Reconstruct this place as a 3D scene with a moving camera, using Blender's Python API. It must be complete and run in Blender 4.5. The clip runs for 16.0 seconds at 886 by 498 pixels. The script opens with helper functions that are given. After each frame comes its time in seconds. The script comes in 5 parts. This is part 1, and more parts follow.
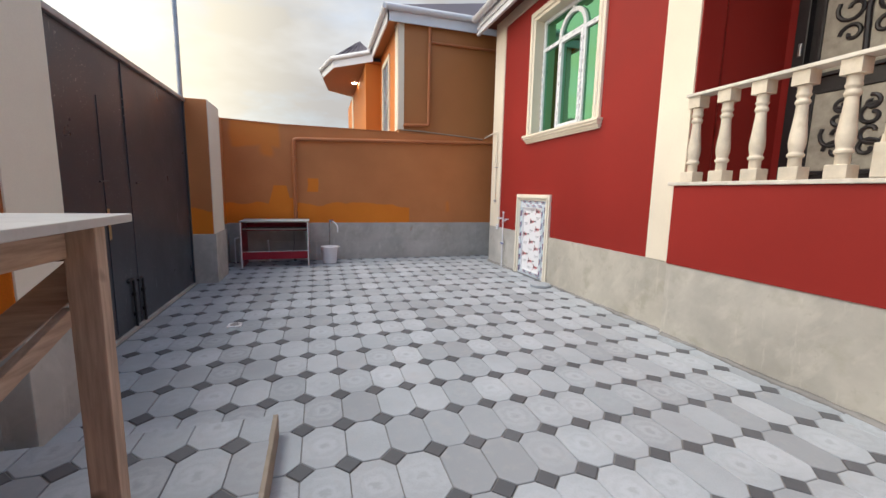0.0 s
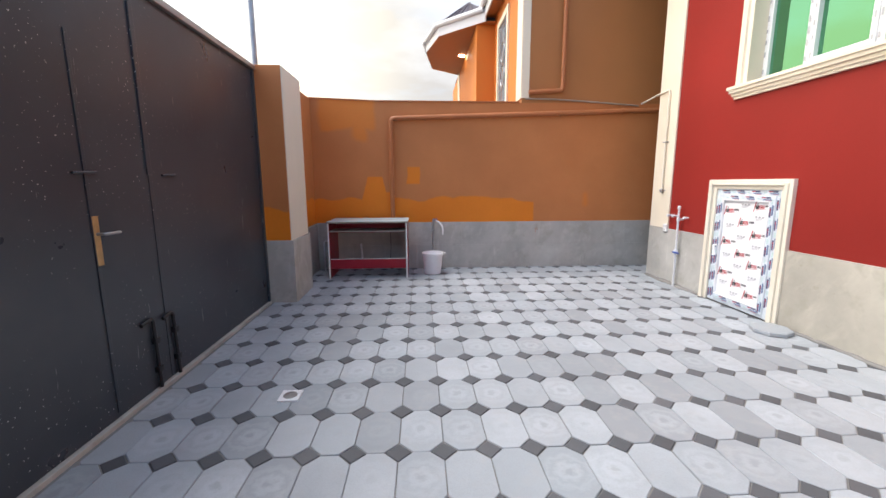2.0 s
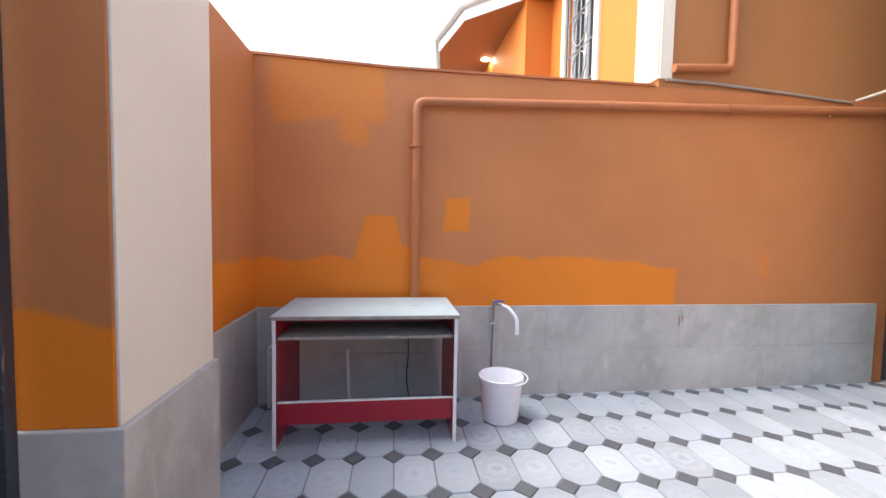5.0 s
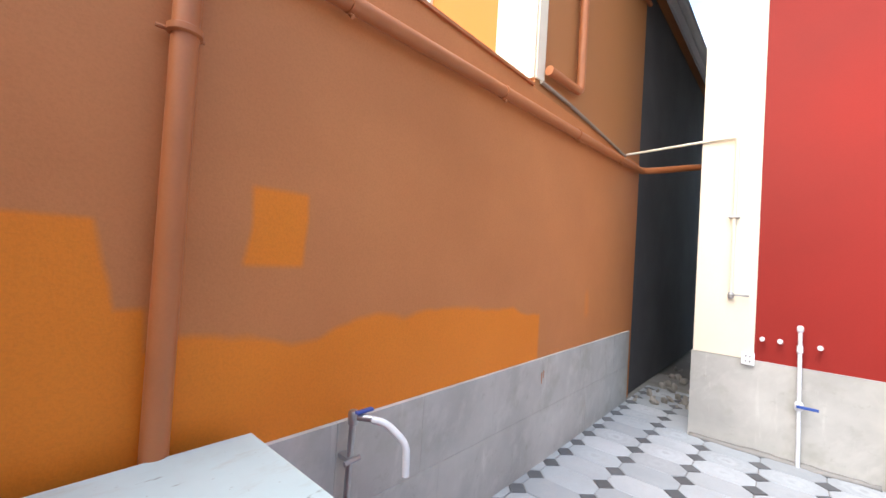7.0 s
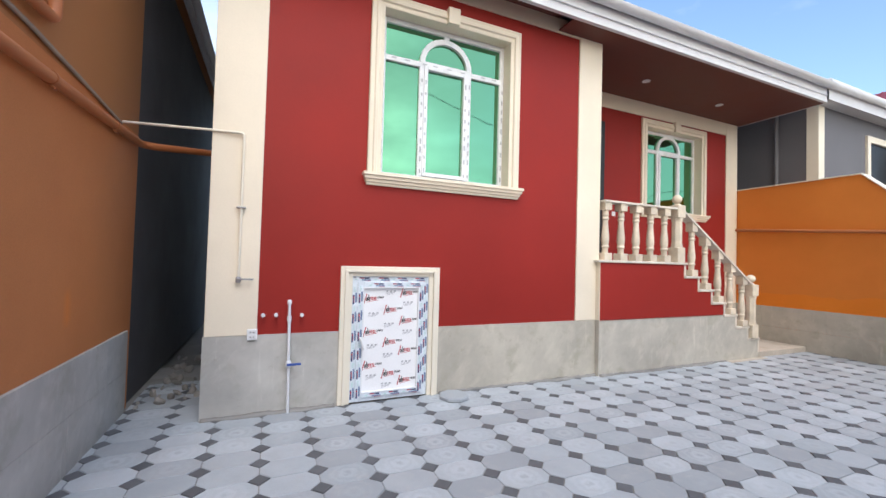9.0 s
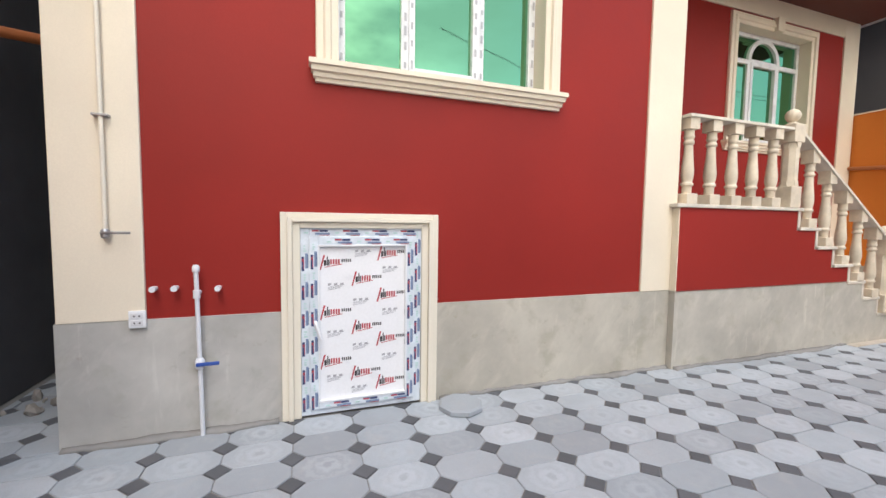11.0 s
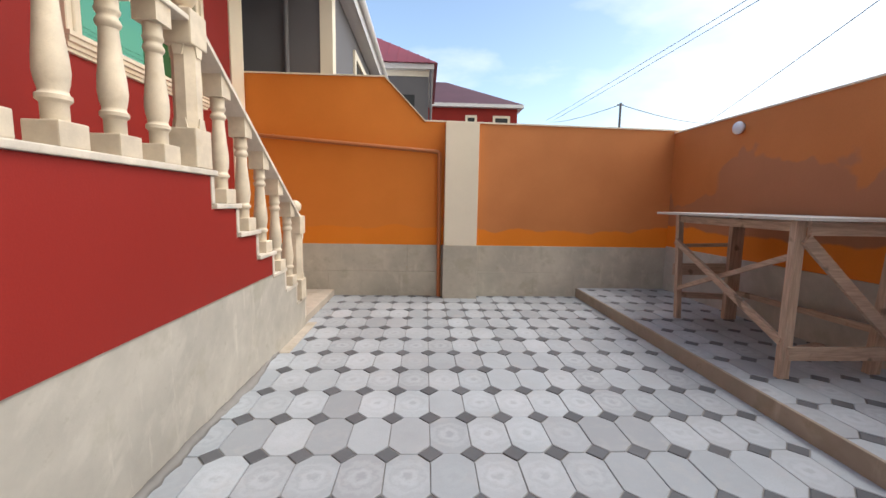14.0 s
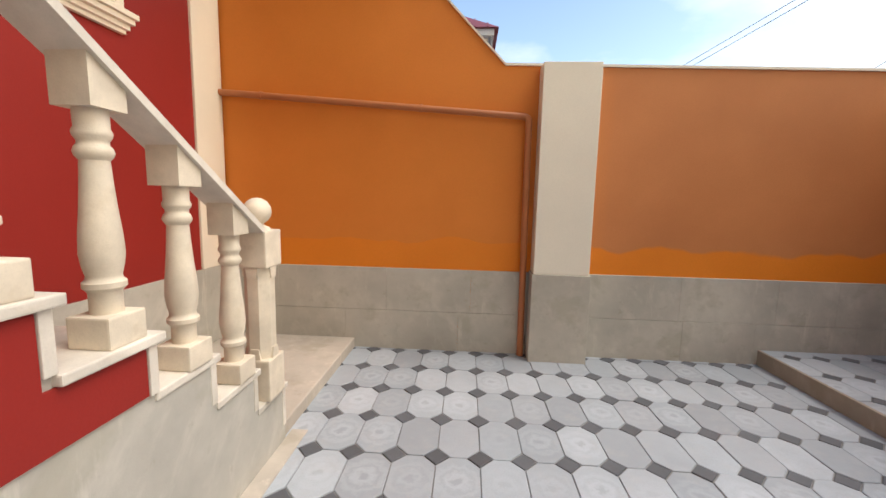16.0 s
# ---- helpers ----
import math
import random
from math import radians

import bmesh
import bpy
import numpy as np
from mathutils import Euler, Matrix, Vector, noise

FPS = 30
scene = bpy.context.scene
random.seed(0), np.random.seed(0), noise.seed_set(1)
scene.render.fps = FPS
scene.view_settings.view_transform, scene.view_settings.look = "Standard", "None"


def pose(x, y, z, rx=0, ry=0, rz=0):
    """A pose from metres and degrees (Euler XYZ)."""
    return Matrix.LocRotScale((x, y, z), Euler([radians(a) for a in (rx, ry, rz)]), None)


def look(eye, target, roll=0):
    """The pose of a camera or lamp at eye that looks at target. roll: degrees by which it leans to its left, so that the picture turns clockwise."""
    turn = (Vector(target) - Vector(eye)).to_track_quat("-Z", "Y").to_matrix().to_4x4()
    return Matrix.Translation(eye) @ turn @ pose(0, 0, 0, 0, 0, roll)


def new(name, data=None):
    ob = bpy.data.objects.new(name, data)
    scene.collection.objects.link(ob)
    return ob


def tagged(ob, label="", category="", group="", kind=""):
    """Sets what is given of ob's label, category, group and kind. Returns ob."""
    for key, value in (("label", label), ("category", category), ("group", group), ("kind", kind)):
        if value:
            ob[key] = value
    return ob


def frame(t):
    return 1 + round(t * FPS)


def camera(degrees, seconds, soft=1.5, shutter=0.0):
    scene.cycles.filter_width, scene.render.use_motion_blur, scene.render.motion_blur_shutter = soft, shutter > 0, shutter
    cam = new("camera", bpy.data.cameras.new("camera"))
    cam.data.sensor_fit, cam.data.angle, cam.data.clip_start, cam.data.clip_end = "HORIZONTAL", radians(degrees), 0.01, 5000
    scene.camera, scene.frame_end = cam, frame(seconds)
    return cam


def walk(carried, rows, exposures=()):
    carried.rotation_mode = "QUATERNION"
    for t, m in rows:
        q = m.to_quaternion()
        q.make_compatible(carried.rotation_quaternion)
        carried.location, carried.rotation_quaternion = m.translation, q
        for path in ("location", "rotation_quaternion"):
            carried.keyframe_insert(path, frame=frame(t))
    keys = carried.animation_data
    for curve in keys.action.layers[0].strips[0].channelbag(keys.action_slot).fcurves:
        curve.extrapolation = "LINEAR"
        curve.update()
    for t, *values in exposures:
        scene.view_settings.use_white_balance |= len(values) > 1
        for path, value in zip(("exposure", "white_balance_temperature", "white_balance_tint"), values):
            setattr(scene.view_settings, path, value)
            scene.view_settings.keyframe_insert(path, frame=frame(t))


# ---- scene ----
cam = camera(96.0, 16.0)
PATH = [
    (0, (0.192, 0.076, 1.271), (0.783, 1.966, 0.991), 1.2),
    (0.5, (0.231, 0.452, 1.254), (0.606, 2.394, 0.953), 0.9),
    (1, (0.243, 0.9, 1.239), (0.493, 2.859, 0.924), 0.6),
    (1.5, (0.233, 1.382, 1.239), (0.385, 3.35, 0.914), 0.5),
    (2, (0.205, 1.839, 1.245), (0.313, 3.81, 0.919), -0.2),
    (2.5, (0.162, 2.335, 1.269), (0.193, 4.312, 0.967), 1.5),
    (3, (0.059, 2.829, 1.257), (0.045, 4.812, 1.002), 2.1),
    (3.5, (-0.044, 3.314, 1.261), (-0.07, 5.304, 1.065), 2.2),
    (3.7, (-0.081, 3.516, 1.263), (-0.101, 5.51, 1.105), 2.1),
    (5.8, (-0.485, 5.533, 1.259), (0.178, 7.419, 1.2), 2.4),
    (6, (-0.504, 5.71, 1.263), (0.293, 7.544, 1.234), 3.0),
    (6.5, (-0.546, 6.121, 1.265), (0.581, 7.773, 1.259), 3.7),
    (7, (-0.498, 6.465, 1.295), (1.001, 7.788, 1.337), 3.5),
    (7.5, (-0.433, 6.704, 1.363), (1.452, 7.365, 1.463), 2.2),
    (8, (-0.451, 6.763, 1.364), (1.544, 6.675, 1.462), 1.9),
    (8.5, (-0.492, 6.709, 1.364), (1.4, 6.065, 1.448), 1.9),
    (8.7, (-0.486, 6.668, 1.362), (1.349, 5.877, 1.441), 2.0),
    (10.8, (0.601, 5.93, 1.23), (2.488, 5.279, 1.108), 0.3),
    (11, (0.754, 5.856, 1.223), (2.638, 5.198, 1.089), 0.8),
    (11.5, (1.156, 5.684, 1.212), (2.967, 4.847, 1.071), 1.2),
    (12, (1.482, 5.408, 1.222), (3.064, 4.198, 1.038), 1.2),
    (12.5, (1.724, 5.064, 1.207), (2.857, 3.436, 0.953), 1.1),
    (13, (1.883, 4.627, 1.203), (2.385, 2.709, 0.942), 0.8),
    (13.5, (1.982, 4.171, 1.211), (2.073, 2.188, 0.974), 0.9),
    (14, (2.049, 3.707, 1.244), (1.958, 1.722, 1.017), 1.0),
    (14.5, (2.096, 3.225, 1.272), (1.958, 1.247, 1.015), 1.2),
    (15, (2.15, 2.704, 1.268), (2.069, 0.728, 0.971), 1.4),
    (15.5, (2.221, 2.153, 1.275), (2.226, 0.175, 0.981), 1.5),
    (16, (2.318, 1.63, 1.264), (2.439, -0.351, 1.016), 1.3),
]
EXPOSURE = [(0, 1.05, 6550, 9), (1, 1.24, 6550, 8), (2, 1.5, 6500, 10), (3, 1.75, 6400, 10), (3.7, 1.9, 6300, 10), (6, 2.2, 6450, 10), (6.5, 2.2, 6450, 10), (7, 2.02, 6400, 10), (7.5, 1.55, 6150, 10), (8, 1.3, 6050, 12), (8.5, 1.1, 6000, 10), (11, 1.08, 6300, 10), (12, 1.03, 6500, 10), (12.5, 1.13, 6550, 10), (13, 1.1, 6600, 10), (14.5, 1.17, 6650, 10), (16, 1.2, 6700, 10)]
walk(cam, [(t, look(eye, target, roll)) for t, eye, target, roll in PATH], EXPOSURE)


# ---- world, sun, exposure ----
def sky_world():
    w = bpy.data.worlds.new("dusk_sky")
    scene.world = w
    w.use_nodes = True
    nt = w.node_tree
    n, l = nt.nodes, nt.links
    n.clear()
    out = n.new("ShaderNodeOutputWorld")
    bg = n.new("ShaderNodeBackground")
    sky = n.new("ShaderNodeTexSky")
    sky.sky_type, sky.sun_disc = "NISHITA", False
    sky.sun_elevation, sky.sun_rotation = radians(24), radians(SUN_ROT)
    sky.air_density, sky.dust_density, sky.ozone_density = 1.0, 2.0, 1.4
    tc = n.new("ShaderNodeTexCoord")
    mp = n.new("ShaderNodeMapping")
    mp.inputs["Scale"].default_value = (1.0, 1.0, 2.6)
    noi = n.new("ShaderNodeTexNoise")
    noi.inputs["Scale"].default_value, noi.inputs["Detail"].default_value, noi.inputs["Roughness"].default_value = 2.2, 7.0, 0.55
    ramp = n.new("ShaderNodeMapRange")
    ramp.inputs["From Min"].default_value, ramp.inputs["From Max"].default_value = 0.36, 0.66
    ramp.inputs["To Min"].default_value, ramp.inputs["To Max"].default_value = 0.05, 0.85
    mix = n.new("ShaderNodeMix")
    mix.data_type = "RGBA"
    tint = n.new("ShaderNodeMix")
    tint.data_type = "RGBA"
    tint.inputs["A"].default_value, tint.inputs["B"].default_value = (*CLOUD, 1), (*CLOUD_NORTH, 1)
    axis = n.new("ShaderNodeSeparateXYZ")
    fade = n.new("ShaderNodeMapRange")
    fade.interpolation_type = "SMOOTHSTEP"
    fade.inputs["From Min"].default_value, fade.inputs["From Max"].default_value = 0.0, 0.9
    l.new(tc.outputs["Generated"], axis.inputs[0])
    l.new(axis.outputs["Y"], fade.inputs["Value"])
    puff = n.new("ShaderNodeTexNoise")
    puff.inputs["Scale"].default_value, puff.inputs["Detail"].default_value = 3.1, 5.0
    l.new(mp.outputs["Vector"], puff.inputs["Vector"])
    lump = n.new("ShaderNodeMath")
    lump.operation, lump.use_clamp = "MULTIPLY_ADD", True
    lump.inputs[1].default_value, lump.inputs[2].default_value = 1.5, 0.15
    l.new(puff.outputs["Fac"], lump.inputs[0])
    part_of = n.new("ShaderNodeMath")
    part_of.operation = "MULTIPLY"
    l.new(fade.outputs["Result"], part_of.inputs[0])
    l.new(lump.outputs[0], part_of.inputs[1])
    l.new(part_of.outputs[0], tint.inputs["Factor"])
    # warm evening glow to the north-west
    aim = n.new("ShaderNodeVectorMath")
    aim.operation = "DOT_PRODUCT"
    aim.inputs[1].default_value = (-0.74, 0.62, 0.26)
    glow = n.new("ShaderNodeMapRange")
    glow.interpolation_type = "SMOOTHSTEP"
    glow.inputs["From Min"].default_value, glow.inputs["From Max"].default_value = 0.62, 1.0
    warm = n.new("ShaderNodeMix")
    warm.data_type = "RGBA"
    warm.inputs["B"].default_value = (*GLOW, 1)
    l.new(tc.outputs["Generated"], aim.inputs[0])
    l.new(aim.outputs["Value"], glow.inputs["Value"])
    l.new(glow.outputs["Result"], warm.inputs["Factor"])
    l.new(tint.outputs["Result"], warm.inputs["A"])
    l.new(warm.outputs["Result"], mix.inputs["B"])
    bg.inputs["Strength"].default_value = SKY
    l.new(tc.outputs["Generated"], mp.inputs["Vector"])
    l.new(mp.outputs["Vector"], noi.inputs["Vector"])
    l.new(noi.outputs["Fac"], ramp.inputs["Value"])
    side = n.new("ShaderNodeVectorMath")
    side.operation = "DOT_PRODUCT"
    side.inputs[1].default_value = (-0.24, 0.50, 0.0)
    add = n.new("ShaderNodeMath")
    add.operation, add.use_clamp = "ADD", True
    l.new(tc.outputs["Generated"], side.inputs[0])
    l.new(side.outputs["Value"], add.inputs[0])
    l.new(ramp.outputs["Result"], add.inputs[1])
    l.new(add.outputs[0], mix.inputs["Factor"])
    l.new(sky.outputs["Color"], mix.inputs["A"])
    l.new(mix.outputs["Result"], bg.inputs["Color"])
    l.new(bg.outputs["Background"], out.inputs["Surface"])


SUN_ROT, SKY, CLOUD, CLOUD_NORTH, GLOW = -82, 0.16, (3.7, 3.9, 4.2), (1.75, 1.7, 1.66), (4.7, 4.2, 3.1)
sky_world()
sun = new("sun", bpy.data.lights.new("sun", "SUN"))
sun.data.energy, sun.data.angle, sun.data.color = 1.3, radians(36), (1.0, 0.96, 0.90)
sun.matrix_world = look((-3.9, 0.4, 8), (0, 0, 0.6))


# ---- materials ----
class G:
    """A small graph builder for one material."""

    def __init__(self, name):
        self.m = bpy.data.materials.new(name)
        self.m.use_nodes = True
        self.n, self.l = self.m.node_tree.nodes, self.m.node_tree.links
        self.n.clear()
        self.out = self.n.new("ShaderNodeOutputMaterial")
        self.b = self.n.new("ShaderNodeBsdfPrincipled")
        self.l.new(self.b.outputs["BSDF"], self.out.inputs["Surface"])

    def put(self, sock, v):
        if isinstance(v, bpy.types.NodeSocket):
            self.l.new(v, sock)
        elif isinstance(v, (tuple, list)) and len(v) == 3 and sock.type == "RGBA":
            sock.default_value = (*v, 1)
        else:
            sock.default_value = v

    def coords(self, kind="Object", scale=(1, 1, 1)):
        t = self.n.new("ShaderNodeTexCoord")
        m = self.n.new("ShaderNodeMapping")
        m.inputs["Scale"].default_value = scale
        self.l.new(t.outputs[kind], m.inputs["Vector"])
        return m.outputs["Vector"]

    def place(self):
        return self.n.new("ShaderNodeNewGeometry").outputs["Position"]

    def noise(self, vec, scale, detail=4.0, rough=0.55):
        t = self.n.new("ShaderNodeTexNoise")
        self.put(t.inputs["Vector"], vec)
        t.inputs["Scale"].default_value, t.inputs["Detail"].default_value, t.inputs["Roughness"].default_value = scale, detail, rough
        return t.outputs["Fac"]

    def span(self, v, a, b, c=0.0, d=1.0):
        t = self.n.new("ShaderNodeMapRange")
        self.put(t.inputs["Value"], v)
        for k, x in zip(("From Min", "From Max", "To Min", "To Max"), (a, b, c, d)):
            t.inputs[k].default_value = x
        return t.outputs["Result"]

    def math(self, op, a, b=0.0):
        t = self.n.new("ShaderNodeMath")
        t.operation = op
        self.put(t.inputs[0], a)
        self.put(t.inputs[1], b)
        return t.outputs[0]

    def mix(self, f, a, b):
        t = self.n.new("ShaderNodeMix")
        t.data_type = "RGBA"
        self.put(t.inputs["Factor"], f)
        self.put(t.inputs["A"], a)
        self.put(t.inputs["B"], b)
        return t.outputs["Result"]

    def xyz(self, v):
        t = self.n.new("ShaderNodeSeparateXYZ")
        self.put(t.inputs[0], v)
        return t.outputs

    def bump(self, h, strength, distance):
        t = self.n.new("ShaderNodeBump")
        t.inputs["Strength"].default_value, t.inputs["Distance"].default_value = strength, distance
        self.put(t.inputs["Height"], h)
        self.l.new(t.outputs["Normal"], self.b.inputs["Normal"])

    def done(self, color, rough, metal=0.0, spec=0.5):
        self.put(self.b.inputs["Base Color"], color)
        self.put(self.b.inputs["Roughness"], rough)
        self.b.inputs["Metallic"].default_value = metal
        self.b.inputs["Specular IOR Level"].default_value = spec
        return self.m

    def within(self, sx, sz, x0, x1, z0, z1, soft=0.012):
        """1 inside the rectangle x0..x1, z0..z1 of two coordinates."""
        a = self.math("MULTIPLY", self.span(sx, x0 - soft, x0 + soft), self.span(sx, x1 + soft, x1 - soft))
        b = self.math("MULTIPLY", self.span(sz, z0 - soft, z0 + soft), self.span(sz, z1 + soft, z1 - soft))
        return self.math("MULTIPLY", a, b)


def tone(c, k):
    return tuple(min(1.0, x * k) for x in c)


def paint(name, color, rough=0.6, spread=0.12, grain=0.0012, scale=2.0, metal=0.0, fine=120.0, spec=0.4):
    """A painted or cast surface: cloudy tone at one scale, fine grain at another."""
    g = G(name)
    v = g.coords()
    big = g.noise(v, scale, 5.0)
    fin = g.noise(v, fine, 3.0)
    c = g.mix(g.span(big, 0.3, 0.7), tone(color, 1 - spread), tone(color, 1 + spread))
    c = g.mix(g.span(fin, 0.35, 0.75, 0.0, 0.25), c, tone(color, 0.82))
    g.bump(g.math("ADD", g.math("MULTIPLY", fin, 0.7), g.noise(v, fine * 0.2, 3.0)), 0.5, grain)
    return g.done(c, g.span(big, 0.2, 0.8, rough - 0.06, rough + 0.08), metal, spec)


def orange_paint(name, wall):
    """Faded orange masonry paint with fresher repainted areas of their own shapes."""
    g = G(name)
    p = g.place()
    x, y, z = g.xyz(p)
    wob = g.noise(p, 3.1, 2.0, 0.4)
    step = g.noise(p, 1.15, 1.0, 0.3)
    edge = g.math("ADD", g.span(wob, 0.3, 0.7, -0.035, 0.035), g.span(step, 0.3, 0.7, -0.05, 0.05))
    zz = g.math("SUBTRACT", z, edge)
    xx = g.math("ADD", x, g.span(wob, 0.3, 0.7, -0.02, 0.02))
    if wall == "north":
        m = g.within(x, zz, -1.6, 1.87, 0.0, 1.0)
        half = g.math("ABSOLUTE", g.math("ADD", xx, 0.45))
        gap = g.math("SUBTRACT", g.span(z, 0.9, 1.34, 0.235, 0.10), half)
        m = g.math("MAXIMUM", m, g.math("MULTIPLY", g.span(gap, -0.008, 0.008), g.span(z, 1.345, 1.33)))
        m = g.math("MAXIMUM", m, g.within(xx, z, -0.45, -0.22, 0.9, 1.12, 0.01))
        m = g.math("MAXIMUM", m, g.math("MULTIPLY", g.within(xx, zz, -1.2, -0.42, 2.0, 2.5, 0.03), 0.6))
        m = g.math("MAXIMUM", m, g.math("MULTIPLY", g.within(xx, zz, -0.74, -0.54, 1.86, 2.1, 0.04), 0.6))
        m = g.math("MAXIMUM", m, g.within(xx, z, 0.002, 0.205, 1.235, 1.475, 0.01))
        m = g.math("MAXIMUM", m, g.math("MULTIPLY", g.within(xx, z, 2.62, 2.68, 0.9, 1.1, 0.03), 0.5))
    elif wall == "south":
        m = g.math("MAXIMUM", g.within(x, zz, -2.0, 1.5, 0.0, 0.9), g.within(x, zz, 1.5, 5.0, 0.0, 0.93))
        m = g.math("MAXIMUM", m, g.math("MULTIPLY", g.span(x, 1.2, 1.9), 0.70))
    elif wall == "west":
        m = g.within(y, zz, -2.0, 3.0, 0.0, 0.95)
        big = g.math("ADD", z, g.span(g.noise(p, 2.1, 3.0, 0.5), 0.3, 0.7, -0.32, 0.32))
        m = g.math("MAXIMUM", m, g.math("MULTIPLY", g.span(big, 1.70, 1.76), 0.4))
        m = g.math("MAXIMUM", m, g.math("MULTIPLY", g.within(y, big, -2.0, -0.75, 1.35, 3.0, 0.03), 0.38))
    else:
        m = g.within(y, zz, -9.0, 30.0, 0.0, 0.98)
    v = g.coords()
    cloud = g.noise(v, 1.3, 4.0)
    fin = g.noise(v, 140.0, 3.0)
    faded = g.mix(g.span(cloud, 0.3, 0.7), (0.50, 0.183, 0.062), (0.59, 0.225, 0.078))
    fresh = g.mix(g.span(cloud, 0.3, 0.7), (0.72, 0.205, 0.012), (0.79, 0.235, 0.018))
    if wall == "west":
        faded = g.mix(g.span(cloud, 0.3, 0.7), (0.40, 0.165, 0.082), (0.47, 0.20, 0.10))
    c = g.mix(m, faded, fresh)
    c = g.mix(g.span(fin, 0.4, 0.8, 0.0, 0.15), c, (0.24, 0.085, 0.02))
    g.bump(g.math("ADD", fin, g.noise(v, 25.0, 4.0)), 0.45, 0.0015)
    return g.done(c, 0.62, 0.0, 0.35)


def cement(name, color, courses=0.0):
    """Smoothed cement render: trowel sweeps, damp blotches, fine pits."""
    g = G(name)
    p = g.place()
    big = g.noise(p, 1.7, 6.0, 0.6)
    m2 = g.n.new("ShaderNodeMapping")
    m2.vector_type = "TEXTURE"
    m2.inputs["Scale"].default_value = (0.11, 0.11, 0.75)
    m2.inputs["Rotation"].default_value = (0.62, 0.5, 0.0)
    g.l.new(p, m2.inputs["Vector"])
    sweep = g.noise(m2.outputs["Vector"], 1.0, 5.0, 0.6)
    fin = g.noise(p, 160.0, 3.0)
    c = g.mix(g.span(big, 0.3, 0.72), tone(color, 0.72), tone(color, 1.10))
    c = g.mix(g.span(sweep, 0.52, 0.76, 0.0, 0.42), c, tone(color, 1.28))
    c = g.mix(g.span(g.noise(p, 3.3, 4.0, 0.6), 0.55, 0.66, 0.0, 0.5), c, (color[0] * 0.70, color[1] * 0.69, color[2] * 0.62))
    streak = g.n.new("ShaderNodeMapping")
    streak.inputs["Scale"].default_value = (5.0, 5.0, 0.8)
    g.l.new(p, streak.inputs["Vector"])
    c = g.mix(g.span(g.noise(streak.outputs["Vector"], 2.0, 5.0, 0.65), 0.60, 0.72, 0.0, 0.35), c, tone(color, 1.45))
    c = g.mix(g.span(g.noise(p, 11.0, 4.0, 0.7), 0.62, 0.74, 0.0, 0.4), c, (color[0] * 0.62, color[1] * 0.60, color[2] * 0.52))
    g.bump(g.math("ADD", g.math("MULTIPLY", fin, 0.5), sweep), 0.4, 0.002)
    return g.done(c, g.span(big, 0.3, 0.7, 0.72, 0.9), 0.0, 0.3)


def tile_stone(name, color, rings):
    """Cast concrete paver: tone by piece, worn ring relief on the face, dust."""
    g = G(name)
    v = g.coords("UV")
    p = g.place()
    oi = g.n.new("ShaderNodeObjectInfo").outputs["Random"]
    ri = g.n.new("ShaderNodeNewGeometry").outputs["Random Per Island"]
    rnd = g.math("FRACT", g.math("ADD", oi, g.math("MULTIPLY", ri, 3.7)))
    c = g.mix(rnd, tone(color, 0.76), tone(color, 1.20))
    cool = g.math("FRACT", g.math("MULTIPLY", rnd, 7.3))
    c = g.mix(g.math("MULTIPLY", cool, 0.35), c, (color[0] * 0.88, color[1] * 0.97, color[2] * 1.0))
    big = g.noise(p, 2.2, 5.0, 0.6)
    fin = g.noise(p, 150.0, 4.0, 0.65)
    c = g.mix(g.span(big, 0.4, 0.72, 0.0, 0.45), c, tone(color, 0.68))
    c = g.mix(g.span(fin, 0.45, 0.8, 0.0, 0.5), c, tone(color, 0.72))
    dust = g.noise(p, 7.0, 5.0, 0.7)
    c = g.mix(g.span(dust, 0.52, 0.72, 0.0, 0.4), c, (color[0] * 1.06, color[1] * 0.97, color[2] * 0.90))
    h = g.math("MULTIPLY", fin, 0.4)
    if rings:
        d = g.n.new("ShaderNodeVectorMath")
        d.operation = "LENGTH"
        g.l.new(v, d.inputs[0])
        r = g.math("ADD", d.outputs["Value"], g.span(g.noise(p, 24.0, 4.0, 0.6), 0.3, 0.7, -0.02, 0.02))
        ring = g.math("MULTIPLY", g.span(r, 0.010, 0.038), g.span(r, 0.074, 0.044))
        rim = g.math("MULTIPLY", g.span(r, 0.072, 0.092), g.span(r, 0.122, 0.098))
        seen = g.span(g.math("FRACT", g.math("MULTIPLY", rnd, 5.1)), 0.2, 0.7)
        both = g.math("MULTIPLY", g.math("ADD", ring, g.math("MULTIPLY", rim, 0.6)), seen)
        c = g.mix(g.math("MULTIPLY", both, 0.27), c, tone(color, 1.5))
        dot = g.math("MULTIPLY", g.span(r, 0.026, 0.014), seen)
        c = g.mix(g.math("MULTIPLY", dot, 0.3), c, tone(color, 0.72))
        h = g.math("ADD", h, g.math("MULTIPLY", both, 0.5))
    g.bump(h, 0.5, 0.0015)
    return g.done(c, g.span(big, 0.3, 0.7, 0.5, 0.72), 0.0, 0.45)


